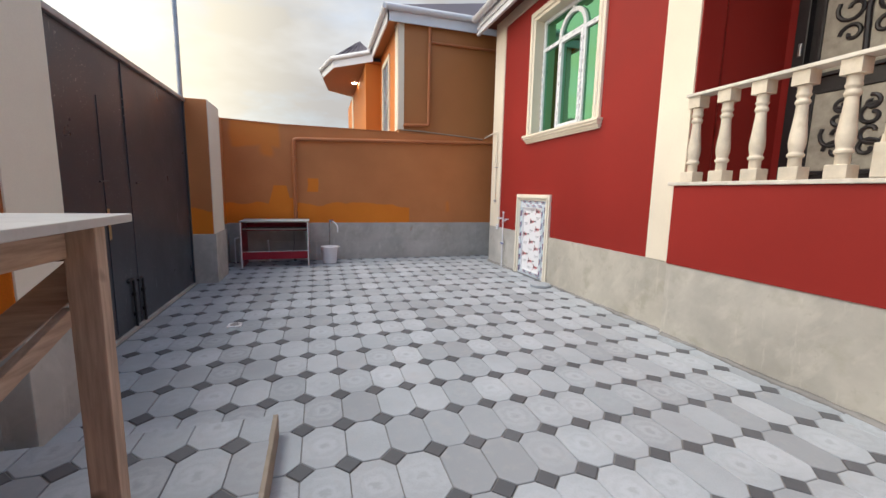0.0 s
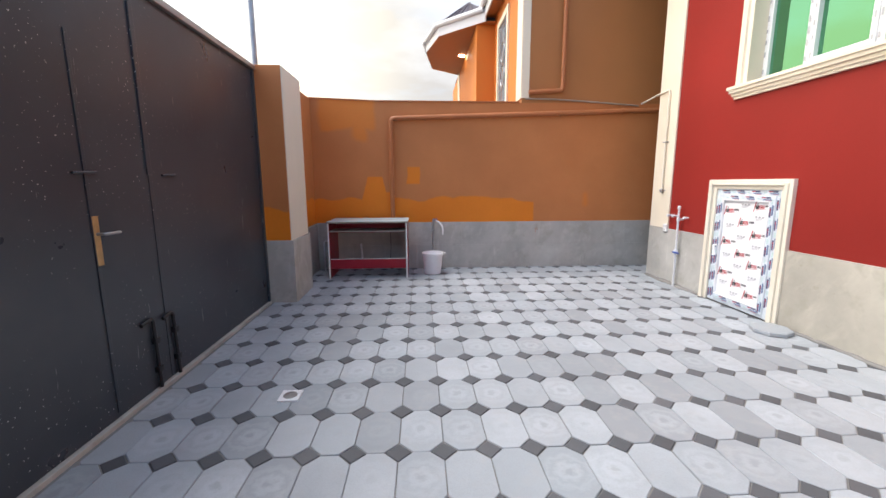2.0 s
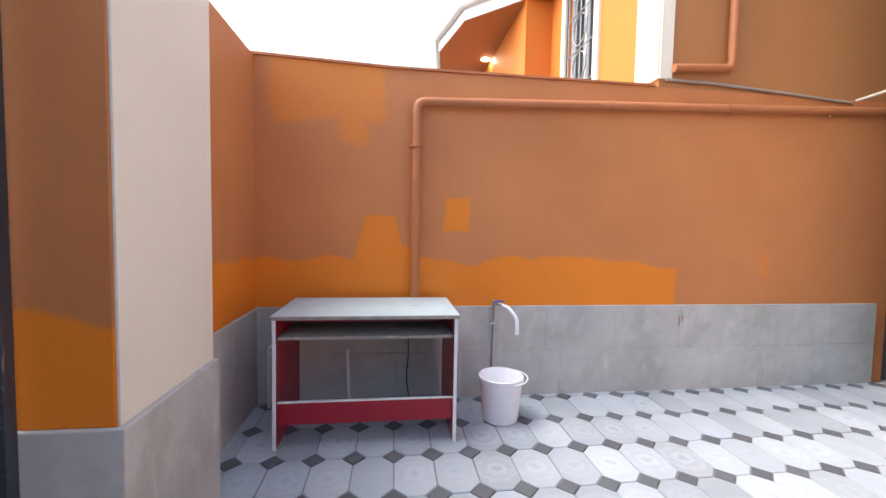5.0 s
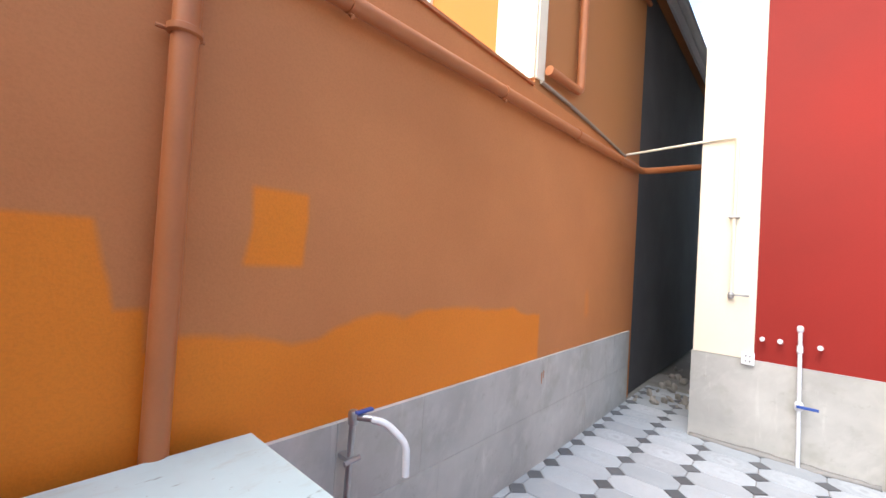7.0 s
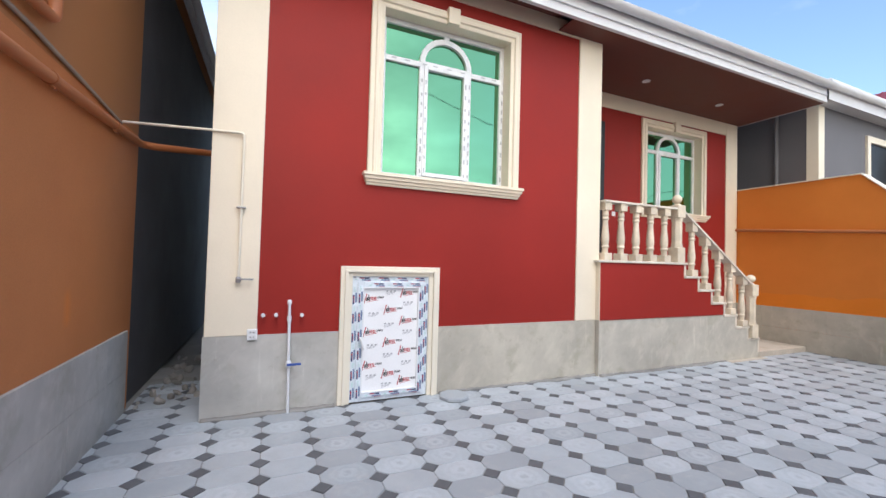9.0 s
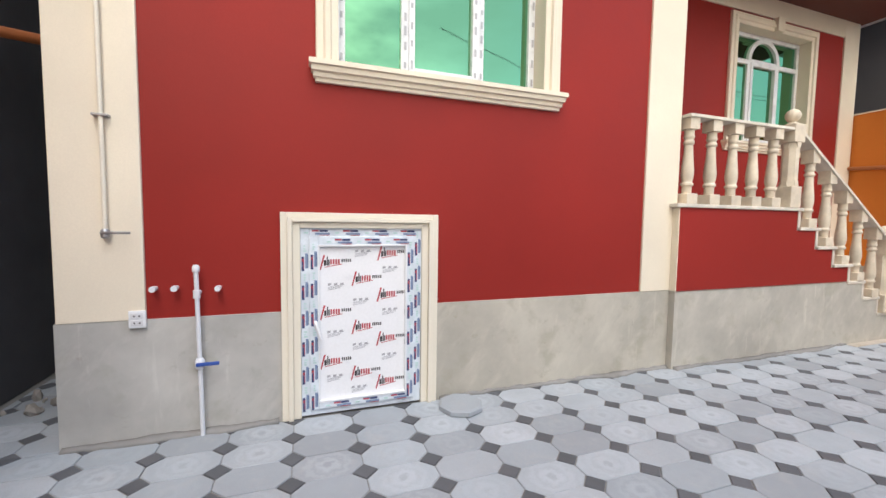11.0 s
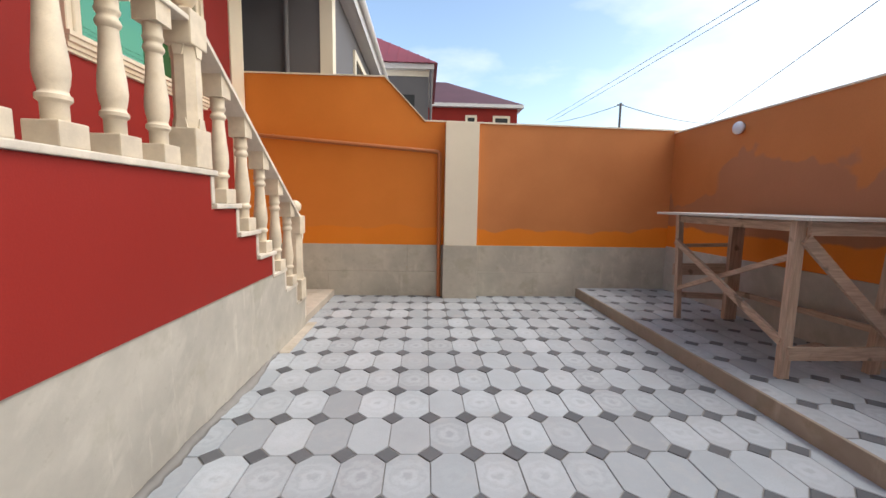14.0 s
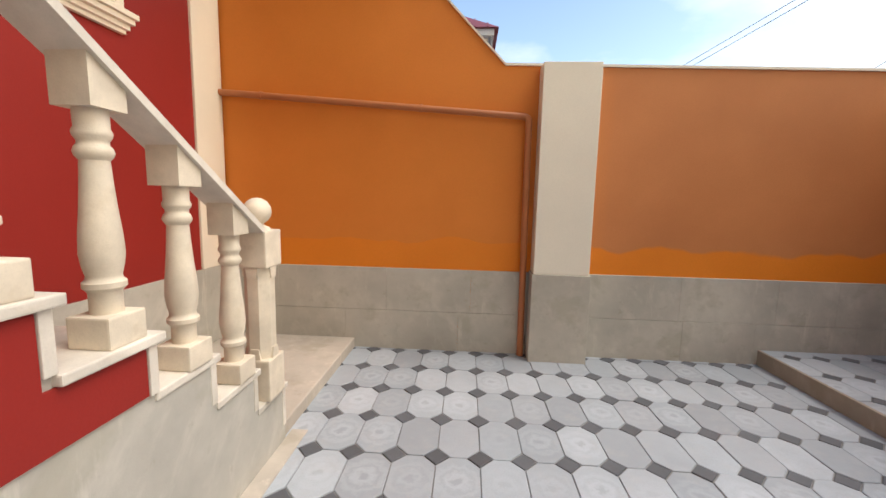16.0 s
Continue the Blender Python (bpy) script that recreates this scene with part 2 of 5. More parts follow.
def timber(name, color, along=2):
    """Raw pine with its grain along one axis."""
    g = G(name)
    v = g.coords("Object", tuple(1.6 if k == along else 22.0 for k in range(3)))
    grain = g.noise(v, 3.0, 6.0, 0.6)
    w = g.coords()
    knots = g.span(g.noise(w, 9.0, 1.0), 0.66, 0.74)
    c = g.mix(g.span(grain, 0.3, 0.7), tone(color, 0.70), tone(color, 1.2))
    c = g.mix(g.math("MULTIPLY", knots, 0.75), c, tone(color, 0.28))
    c = g.mix(g.span(g.noise(w, 3.0, 4.0), 0.5, 0.75, 0.0, 0.35), c, (0.34, 0.30, 0.26))
    g.bump(grain, 0.5, 0.0015)
    return g.done(c, 0.72, 0.0, 0.3)


def white_stone(name, color):
    """Pale cast stone with faint veins and chips, as on the balusters."""
    g = G(name)
    v = g.coords()
    big = g.noise(v, 5.0, 6.0, 0.6)
    fin = g.noise(v, 180.0, 3.0)
    c = g.mix(g.span(big, 0.35, 0.7), tone(color, 0.78), tone(color, 1.1))
    c = g.mix(g.span(g.noise(v, 14.0, 4.0), 0.58, 0.75, 0.0, 0.5), c, (color[0] * 0.75, color[1] * 0.70, color[2] * 0.62))
    c = g.mix(g.span(fin, 0.5, 0.8, 0.0, 0.3), c, tone(color, 0.7))
    g.bump(g.math("ADD", fin, g.noise(v, 40.0, 3.0)), 0.4, 0.0012)
    return g.done(c, 0.6, 0.0, 0.4)


def worn_board(name, color):
    """Pale laminate with scuffs, dirt smears and a few dark stains."""
    g = G(name)
    v = g.coords()
    smear = g.coords("Object", (3.0, 9.0, 9.0))
    c = g.mix(g.span(g.noise(v, 3.0, 5.0), 0.3, 0.7), tone(color, 0.88), tone(color, 1.08))
    c = g.mix(g.span(g.noise(smear, 1.6, 5.0, 0.7), 0.56, 0.72, 0.0, 0.45), c, (0.36, 0.34, 0.31))
    c = g.mix(g.span(g.noise(smear, 2.7, 3.0, 0.6), 0.68, 0.72, 0.0, 0.75), c, (0.16, 0.15, 0.15))
    c = g.mix(g.span(g.noise(v, 60.0, 2.0), 0.72, 0.76, 0.0, 0.6), c, (0.2, 0.19, 0.18))
    g.bump(g.noise(v, 40.0, 4.0), 0.3, 0.0006)
    return g.done(c, g.span(g.noise(v, 5.0, 4.0), 0.3, 0.7, 0.3, 0.55), 0.0, 0.45)


def gate_paint(name):
    """Black enamel clouded paler for reflected haze, with paint spatter, scratches and soft dents."""
    g = G(name)
    p = g.place()
    big = g.noise(p, 1.2, 5.0)
    fin = g.noise(p, 60.0, 4.0, 0.7)
    cloud = g.noise(p, 2.6, 4.0, 0.6)
    c = g.mix(g.span(big, 0.3, 0.7), (0.028, 0.036, 0.049), (0.045, 0.053, 0.066))
    # paler grey clouds put the haze of reflections into the colour
    c = g.mix(g.span(cloud, 0.45, 0.75, 0.0, 0.2), c, (0.11, 0.112, 0.118))
    where = g.span(g.noise(p, 1.7, 2.0), 0.42, 0.58)
    fleck = g.math("MULTIPLY", g.span(g.noise(p, 75.0, 1.0, 0.3), 0.735, 0.76), where)
    c = g.mix(g.math("MULTIPLY", fleck, 0.85), c, (0.52, 0.52, 0.52))
    streak = g.n.new("ShaderNodeMapping")
    streak.inputs["Scale"].default_value = (9.0, 9.0, 1.1)
    streak.inputs["Rotation"].default_value = (0.25, 0.0, 0.0)
    g.l.new(p, streak.inputs["Vector"])
    scratch = g.span(g.noise(streak.outputs["Vector"], 5.0, 2.0, 0.4), 0.735, 0.75)
    c = g.mix(g.math("MULTIPLY", scratch, 0.45), c, (0.30, 0.30, 0.31))
    g.bump(g.math("ADD", g.math("MULTIPLY", g.noise(p, 1.3, 0.0), 2.0), g.math("MULTIPLY", fin, 0.012)), 0.25, 0.012)
    return g.done(c, g.span(cloud, 0.3, 0.7, 0.26, 0.42), 0.0, 0.55)


def tinted_glass(name):
    """Mirror-coated green glazing over a dim room."""
    g = G(name)
    v = g.coords()
    b = g.bump(g.noise(v, 1.6, 2.0), 0.06, 0.02)
    m = g.done((0.155, 0.37, 0.215), 0.03, 1.0, 0.5)
    g.b.inputs["Specular Tint"].default_value = (0.6, 1.0, 0.85, 1)
    return m


def roof_sheet(name, color):
    g = G(name)
    v = g.coords()
    big = g.noise(v, 0.8, 4.0)
    c = g.mix(g.span(big, 0.3, 0.7), tone(color, 0.85), tone(color, 1.15))
    g.bump(g.noise(v, 30.0, 3.0), 0.3, 0.002)
    return g.done(c, 0.5, 0.0, 0.4)


def lamp_glow(name, color, strength):
    g = G(name)
    g.b.inputs["Emission Color"].default_value = (*color, 1)
    g.b.inputs["Emission Strength"].default_value = strength
    return g.done((0.8, 0.8, 0.8), 0.4)


RED = paint("red_wall_paint", (0.280, 0.022, 0.0165), 0.58, 0.10, 0.0012, 0.9, spec=0.22)
CREAM = paint("cream_wall_paint", (0.80, 0.715, 0.575), 0.55, 0.05, 0.001, 1.5)
CREAM_PALE = paint("pale_cream_paint", (0.80, 0.74, 0.62), 0.55, 0.05, 0.001, 1.5)
ORANGE_N = orange_paint("orange_wall_paint_north", "north")
ORANGE_S = orange_paint("orange_wall_paint_south", "south")
ORANGE_W = orange_paint("orange_wall_paint_west", "west")
ORANGE_P = orange_paint("orange_wall_paint_post", "post")
PIPE_ORANGE = paint("orange_pipe_paint", (0.44, 0.155, 0.058), 0.45, 0.08, 0.0005, 5.0)
CEMENT = cement("cement_render", (0.505, 0.472, 0.405))
CEMENT_COOL = cement("grey_cement_render", (0.49, 0.475, 0.445))
CEMENT_PALE = cement("pale_cement_render", (0.52, 0.49, 0.43))
KERB = cement("kerb_cement", (0.36, 0.30, 0.24))
MORTAR = cement("tile_bedding", (0.26, 0.25, 0.24))
OCT = tile_stone("pale_paver", (0.375, 0.397, 0.428), True)
DIA = tile_stone("dark_paver", (0.108, 0.111, 0.122), False)
STONE = white_stone("cast_white_stone", (0.71, 0.62, 0.49))
SLAB = white_stone("pale_stone_slab", (0.71, 0.65, 0.56))
WOOD = timber("raw_pine", (0.47, 0.345, 0.265))
WOOD_Y = timber("raw_pine_lengthwise", (0.47, 0.345, 0.265), 1)
WOOD_X = timber("raw_pine_crosswise", (0.47, 0.345, 0.265), 0)
GATE = gate_paint("black_gate_enamel")
METAL = paint("bare_steel", (0.42, 0.42, 0.43), 0.42, 0.15, 0.0004, 12.0, 0.9)
BRASS = paint("worn_brass", (0.60, 0.43, 0.22), 0.36, 0.15, 0.0003, 20.0, 0.9)
BLACK = paint("black_plastic", (0.02, 0.02, 0.022), 0.4, 0.1, 0.0003, 20.0)
PANEL_WHITE = paint("white_panel_film", (0.88, 0.88, 0.90), 0.3, 0.02, 0.0002, 6.0, 0.0, 60.0, 0.5)
PVC = paint("white_upvc", (0.80, 0.81, 0.83), 0.28, 0.03, 0.0002, 6.0, 0.0, 60.0, 0.5)
PPR = paint("white_water_pipe", (0.74, 0.75, 0.78), 0.38, 0.06, 0.0003, 9.0)
BLUE = paint("blue_lever", (0.04, 0.09, 0.35), 0.4, 0.1, 0.0003, 20.0)
GLASS = tinted_glass("green_mirror_glass")
FILM_BLUE = paint("film_print_blue", (0.055, 0.07, 0.17), 0.4, 0.1, 0.0002, 20.0)
FILM_STEEL = paint("film_print_steel_blue", (0.20, 0.27, 0.42), 0.4, 0.1, 0.0002, 20.0)
FILM_BASE = paint("film_on_white_plastic", (0.72, 0.78, 0.84), 0.25, 0.08, 0.0004, 16.0)
FILM_RED = paint("film_print_red", (0.48, 0.06, 0.075), 0.4, 0.1, 0.0002, 20.0)
FILM_DARK = paint("film_print_black", (0.05, 0.045, 0.05), 0.4, 0.1, 0.0002, 20.0)
FILM_GREY = paint("film_print_grey", (0.45, 0.45, 0.48), 0.4, 0.1, 0.0002, 20.0)
FILM_TEAL = paint("film_print_teal", (0.50, 0.68, 0.66), 0.4, 0.1, 0.0002, 20.0)
DESK_TOP = worn_board("worn_pale_laminate", (0.45, 0.55, 0.575))
BENCH_TOP = worn_board("dusty_board", (0.56, 0.55, 0.53))
DESK_RED = paint("crimson_laminate", (0.30, 0.012, 0.028), 0.35, 0.08, 0.0003, 6.0)
DESK_EDGE = paint("white_edging", (0.74, 0.73, 0.72), 0.4, 0.06, 0.0003, 9.0)
CHIP = paint("raw_chipboard", (0.30, 0.27, 0.23), 0.8, 0.25, 0.001, 25.0)
BUCKET = paint("white_plastic", (0.78, 0.77, 0.79), 0.35, 0.04, 0.0003, 8.0)
SOFFIT = paint("brown_soffit_paint", (0.13, 0.040, 0.030), 0.6, 0.08, 0.001, 2.0)
ROOF_DARK = roof_sheet("dark_purple_roof_sheet", (0.060, 0.045, 0.065))
ROOF_RED = roof_sheet("wine_red_roof_sheet", (0.20, 0.030, 0.050))
ROOF_MAROON = roof_sheet("maroon_roof_tile", (0.085, 0.030, 0.042))
GREY_WALL = paint("slate_grey_wall_paint", (0.145, 0.145, 0.16), 0.7, 0.08, 0.001, 1.0)
DARK_WALL = paint("dark_unpainted_render", (0.10, 0.10, 0.11), 0.85, 0.25, 0.002, 1.4)
ORANGE_H = paint("bright_orange_house_paint", (0.62, 0.19, 0.028), 0.6, 0.05, 0.001, 1.0)
BROWN_H = paint("brown_orange_house_paint", (0.40, 0.165, 0.055), 0.6, 0.07, 0.001, 0.9)
FASCIA = paint("white_fascia_sheet", (0.70, 0.70, 0.72), 0.4, 0.05, 0.0005, 2.0)
DARK_GLASS = paint("dark_window_glass", (0.03, 0.035, 0.04), 0.12, 0.1, 0.0001, 1.0)
DOOR_DARK = paint("dark_carved_wood", (0.020, 0.017, 0.018), 0.42, 0.3, 0.001, 9.0)
DOOR_PANEL = paint("aged_silver_panel", (0.33, 0.30, 0.245), 0.45, 0.22, 0.001, 14.0)
LAMP_ON = lamp_glow("lit_downlight", (1.0, 0.9, 0.72), 14.0)
OPAL = paint("opal_lamp_glass", (0.74, 0.77, 0.86), 0.25, 0.03, 0.0001, 3.0)
PAD = cement("pad_cement", (0.50, 0.44, 0.37))
SOIL = cement("bare_ground", (0.16, 0.145, 0.13))
RUBBLE = cement("rubble", (0.30, 0.28, 0.26))


# ---- mesh helpers ----
def box(bm, x0, x1, y0, y1, z0, z1, bevel=0.0):
    v = [bm.verts.new((x, y, z)) for x in (x0, x1) for y in (y0, y1) for z in (z0, z1)]
    fs = [bm.faces.new([v[i] for i in q]) for q in ((0, 1, 3, 2), (4, 6, 7, 5), (0, 4, 5, 1), (2, 3, 7, 6), (0, 2, 6, 4), (1, 5, 7, 3))]
    if bevel:
        es = list({e for f in fs for e in f.edges})
        bmesh.ops.bevel(bm, geom=es, offset=bevel, segments=2, profile=0.6, affect="EDGES")
    return v


def prism(bm, pts, axis, a, b):
    """A polygon of two coordinates, extruded from a to b along the axis left out."""
    def at(p, q):
        u, w = p
        return {"x": (q, u, w), "y": (u, q, w), "z": (u, w, q)}[axis]
    lo = [bm.verts.new(at(p, a)) for p in pts]
    hi = [bm.verts.new(at(p, b)) for p in pts]
    n = len(pts)
    bm.faces.new(lo)
    bm.faces.new(hi[::-1])
    for i in range(n):
        bm.faces.new((lo[i], hi[i], hi[(i + 1) % n], lo[(i + 1) % n]))


def lathe(bm, profile, cx, cy, z0, seg=20):
    rings = []
    for r, z in profile:
        rings.append([bm.verts.new((cx + r * math.cos(2 * math.pi * k / seg), cy + r * math.sin(2 * math.pi * k / seg), z0 + z)) for k in range(seg)])
    for a, b in zip(rings, rings[1:]):
        for k in range(seg):
            bm.faces.new((a[k], a[(k + 1) % seg], b[(k + 1) % seg], b[k]))
    bm.faces.new(rings[0][::-1])
    bm.faces.new(rings[-1])


def tube(bm, pts, r, seg=12):
    """A round pipe along a polyline, mitred at its bends."""
    pts = [Vector(p) for p in pts]
    rings, up = [], None
    for i, p in enumerate(pts):
        d1 = (pts[i] - pts[i - 1]).normalized() if i else (pts[1] - pts[0]).normalized()
        d2 = (pts[i + 1] - pts[i]).normalized() if i + 1 < len(pts) else d1
        t = (d1 + d2).normalized()
        if up is None:
            up = Vector((0, 0, 1)) if abs(t.z) < 0.9 else Vector((1, 0, 0))
        s = t.cross(up).normalized()
        up = s.cross(t).normalized()
        k = 1.0 / max(0.5, t.dot(d1))
        rings.append([bm.verts.new(p + (s * math.cos(a) + up * math.sin(a)) * r * (k if 0 < i < len(pts) - 1 else 1.0)) for a in (2 * math.pi * j / seg for j in range(seg))])
    for a, b in zip(rings, rings[1:]):
        for j in range(seg):
            bm.faces.new((a[j], a[(j + 1) % seg], b[(j + 1) % seg], b[j]))
    bm.faces.new(rings[0][::-1])
    bm.faces.new(rings[-1])


def bend(pts, r=0.05, n=4):
    """Rounds the corners of a polyline."""
    out = [Vector(pts[0])]
    for a, b, c in zip(pts, pts[1:], pts[2:]):
        a, b, c = Vector(a), Vector(b), Vector(c)
        p, q = b + (a - b).normalized() * r, b + (c - b).normalized() * r
        for k in range(n + 1):
            t = k / n
            out.append(p * (1 - t) ** 2 + b * 2 * t * (1 - t) + q * t * t)
    return out + [Vector(pts[-1])]


def beam(bm, a, b, w, h, up=(0, 0, 1), bevel=0.0):
    """A bar of w by h from a to b."""
    a, b = Vector(a), Vector(b)
    t = (b - a).normalized()
    s = t.cross(Vector(up)).normalized()
    u = s.cross(t)
    v = []
    for p in (a, b):
        for i, j in ((-1, -1), (1, -1), (1, 1), (-1, 1)):
            v.append(bm.verts.new(p + s * (w / 2 * i) + u * (h / 2 * j)))
    fs = [bm.faces.new([v[i] for i in q]) for q in ((3, 2, 1, 0), (4, 5, 6, 7), (0, 1, 5, 4), (1, 2, 6, 5), (2, 3, 7, 6), (3, 0, 4, 7))]
    if bevel:
        bmesh.ops.bevel(bm, geom=list({e for f in fs for e in f.edges}), offset=bevel, segments=2, profile=0.6, affect="EDGES")


def ball(bm, c, r, seg=18):
    bmesh.ops.create_uvsphere(bm, u_segments=seg, v_segments=seg // 2 + 2, radius=r, matrix=Matrix.Translation(c))


def place_of(ob):
    p = Vector((0, 0, 0))
    while ob:
        p += ob.location
        ob = ob.parent
    return p


def part(name, bm, material, parent=None, label="", smooth=False):
    """One mesh object out of a bmesh given in world coordinates."""
    bmesh.ops.recalc_face_normals(bm, faces=bm.faces)
    me = bpy.data.meshes.new(name)
    if parent:
        bmesh.ops.translate(bm, verts=bm.verts, vec=-place_of(parent))
    bm.to_mesh(me)
    bm.free()
    me.materials.append(material)
    if smooth:
        me.shade_smooth()
        me.set_sharp_from_angle(angle=radians(38))
    ob = new(name, me)
    ob.parent = parent
    return tagged(ob, label)


def thing(name, label, category, base=(0, 0, 0), group="", kind=""):
    ob = new(name)
    ob.location = base
    ob.empty_display_size = 0.1
    return tagged(ob, label, category, group, kind)


def bm_box(*a, **k):
    bm = bmesh.new()
    box(bm, *a, **k)
    return bm


def structure(name, bm, material, label, category):
    return tagged(part(name, bm, material), label, category, kind="structure")


# ---- plan, in metres ----
HX = 3.315          # west face of the house
SX = 3.24          # west face of the landing and steps
BX = 4.35          # recessed wall behind the landing
NY, SY, WX = 7.69, -1.62, -1.275   # inner faces of the boundary walls
PL = 0.672         # height of the cement base
PLS = 0.69         # the same on the south wall
DECK = 0.12        # raised strip along the street wall
LAND = 1.405       # landing
RISE, TREAD = 0.184, 0.283


def wall_cells(bm, axis, a, b, us, zs, holes=()):
    """Wall of thickness a..b along the axis, cut into cells, leaving out those inside holes (u0, u1, z0, z1)."""
    for u0, u1 in zip(us, us[1:]):
        for z0, z1 in zip(zs, zs[1:]):
            um, zm = (u0 + u1) / 2, (z0 + z1) / 2
            if any(h[0] < um < h[1] and h[2] < zm < h[3] for h in holes):
                continue
            if axis == "x":
                box(bm, a, b, u0, u1, z0, z1)
            else:
                box(bm, u0, u1, a, b, z0, z1)
    bmesh.ops.remove_doubles(bm, verts=bm.verts, dist=0.0005)


# ---- ground and boundary walls ----
bm = bmesh.new()
s = 900
vs = [bm.verts.new((x, y, -0.06)) for x, y in ((-s, -s), (s, -s), (s, s), (-s, s))]
bm.faces.new(vs)
structure("ground", bm, SOIL, "bare packed earth round the plots", "ground")
floor = structure("floor", bm_box(-1.45, 5.2, -1.65, 7.72, -0.05, -0.008), MORTAR, "courtyard paved with pale octagon and small dark diamond pavers", "floor")
platform = structure("platform_floor", bm_box(-1.34, -0.055, SY - 0.02, 2.16, -0.008, DECK - 0.008), MORTAR, "raised paved strip along the street wall", "floor")
kerb = structure("kerb", bm_box(-0.055, -0.03, SY - 0.02, 2.16, -0.008, DECK, bevel=0.006), KERB, "rough brown cement kerb edging the raised paving", "kerb")

bm = bmesh.new()
prism(bm, [(-1.60, 0), (3.85, 0), (3.85, 2.365), (-0.4, 2.368), (-1.60, 2.412)], "y", NY, NY + 0.22)
wn = structure("wall_north", bm, ORANGE_N, "orange painted boundary wall with fresh repainted patches", "wall")
pl = bmesh.new()
rng = random.Random(8)
for z0, z1 in ((-0.008, 0.345), (0.345, PL + 0.01)):
    a = -1.30
    while a < 3.70:
        b = min(3.725, a + rng.uniform(0.42, 0.8))
        if 3.725 - b < 0.25:
            b = 3.725
        box(pl, a + 0.0004, b - 0.0004, NY - 0.022 + rng.uniform(-0.0012, 0.0012), NY, z0 + 0.0008, z1 - 0.0008, bevel=0.002)
        a = b
part("plinth", pl, CEMENT_COOL, wn, "grey cement base of the wall")
cop = bmesh.new()
prism(cop, [(-1.6, 2.412), (-0.4, 2.368), (1.62, 2.366), (1.62, 2.382), (-0.4, 2.384), (-1.6, 2.43)], "y", NY - 0.015, NY + 0.24)
part("coping", cop, PIPE_ORANGE, wn, "thin orange painted mortar coping")
for x, z, h in ((1.90, 0.52, 0.07), (1.925, 0.55, 0.05)):
    part("paint_drip", bm_box(x, x + 0.006, NY - 0.0245, NY - 0.021, z, z + h, bevel=0.0008), PIPE_ORANGE, wn, "dried orange paint drip")

wp = [(-2.0, 0), (4.65, 0), (4.65, 2.83), (2.585, 2.83), (2.065, 2.295), (-2.0, 2.245)]
bm = bmesh.new()
prism(bm, wp, "y", SY - 0.2, SY)
wsouth = structure("wall_south", bm, ORANGE_S, "orange painted boundary wall stepping up beside the house", "wall")
bm = bmesh.new()
rng = random.Random(21)
for xa, xb in ((-1.288, 1.362), (1.813, 4.335)):
    for z0, z1 in ((-0.008, 0.33), (0.33, PLS)):
        a = xa
        while a < xb - 0.02:
            b = min(xb, a + rng.uniform(0.45, 0.95))
            if xb - b < 0.25:
                b = xb
            box(bm, a + 0.0004, b - 0.0004, SY, SY + 0.022 + rng.uniform(-0.0015, 0.0015), z0 + 0.0012, z1 - 0.0012, bevel=0.003)
            a = b
part("plinth", bm, CEMENT, wsouth, "smoothed cement base in two courses")
bm = bmesh.new()
top = [(-2.0, 2.245), (2.065, 2.295), (2.585, 2.83), (4.6, 2.83)]
for (a, za), (b, zb) in zip(top, top[1:]):
    prism(bm, [(a, za), (b, zb), (b, zb + 0.018), (a, za + 0.018)], "y", SY - 0.22, SY + 0.015)
part("coping", bm, CREAM_PALE, wsouth, "thin pale mortar coping")
pil = part("pilaster", bm_box(1.375, 1.80, SY, SY + 0.165, PLS + 0.012, 2.275, bevel=0.006), CREAM_PALE, wsouth, "cream painted pilaster")
part("pilaster_base", bm_box(1.362, 1.813, SY, SY + 0.178, -0.008, PLS + 0.012, bevel=0.006), CEMENT, wsouth, "cement base of the pilaster")

ww = structure("wall_west", bm_box(WX - 0.22, WX, SY, 2.35, 0, 2.22), ORANGE_W, "orange painted street wall with uneven repainting", "wall")
part("plinth", bm_box(WX, WX + 0.022, SY + 0.022, 2.35, 0.0, PL + 0.04, bevel=0.003), CEMENT_COOL, ww, "cement base of the wall")
part("coping", bm_box(WX - 0.23, WX + 0.015, SY - 0.2, 2.35, 2.22, 2.238, bevel=0.004), CREAM_PALE, ww, "thin pale mortar coping")
wnw = structure("wall_northwest", bm_box(-1.56, -1.31, 6.64, NY, 0, 2.40), ORANGE_P, "short orange wall between gate post and boundary wall", "wall")
part("plinth", bm_box(-1.31, -1.288, 6.64, NY - 0.022, -0.008, PL, bevel=0.003), CEMENT_COOL, wnw, "grey cement base of the wall")


def gate_post(y0, y1):
    t = thing("gate_post", "square masonry gate post, orange sides and cream front", "gate post", (-1.25, (y0 + y1) / 2, 0), "gate posts")
    part("shaft", bm_box(-1.50, -1.148, y0, y1, PL - 0.01, 2.385, bevel=0.006), ORANGE_P, t, "orange painted shaft")
    part("front_face", bm_box(-1.148, -1.138, y0 + 0.004, y1 - 0.004, PL - 0.01, 2.378, bevel=0.003), CREAM_PALE, t, "cream painted front")
    part("base", bm_box(-1.51, -1.12, y0 - 0.012, y1 + 0.012, -0.008, PL - 0.01, bevel=0.006), CEMENT_COOL, t, "grey cement base")
    return t


gate_post(2.35, 2.785)
gate_post(6.03, 6.64)

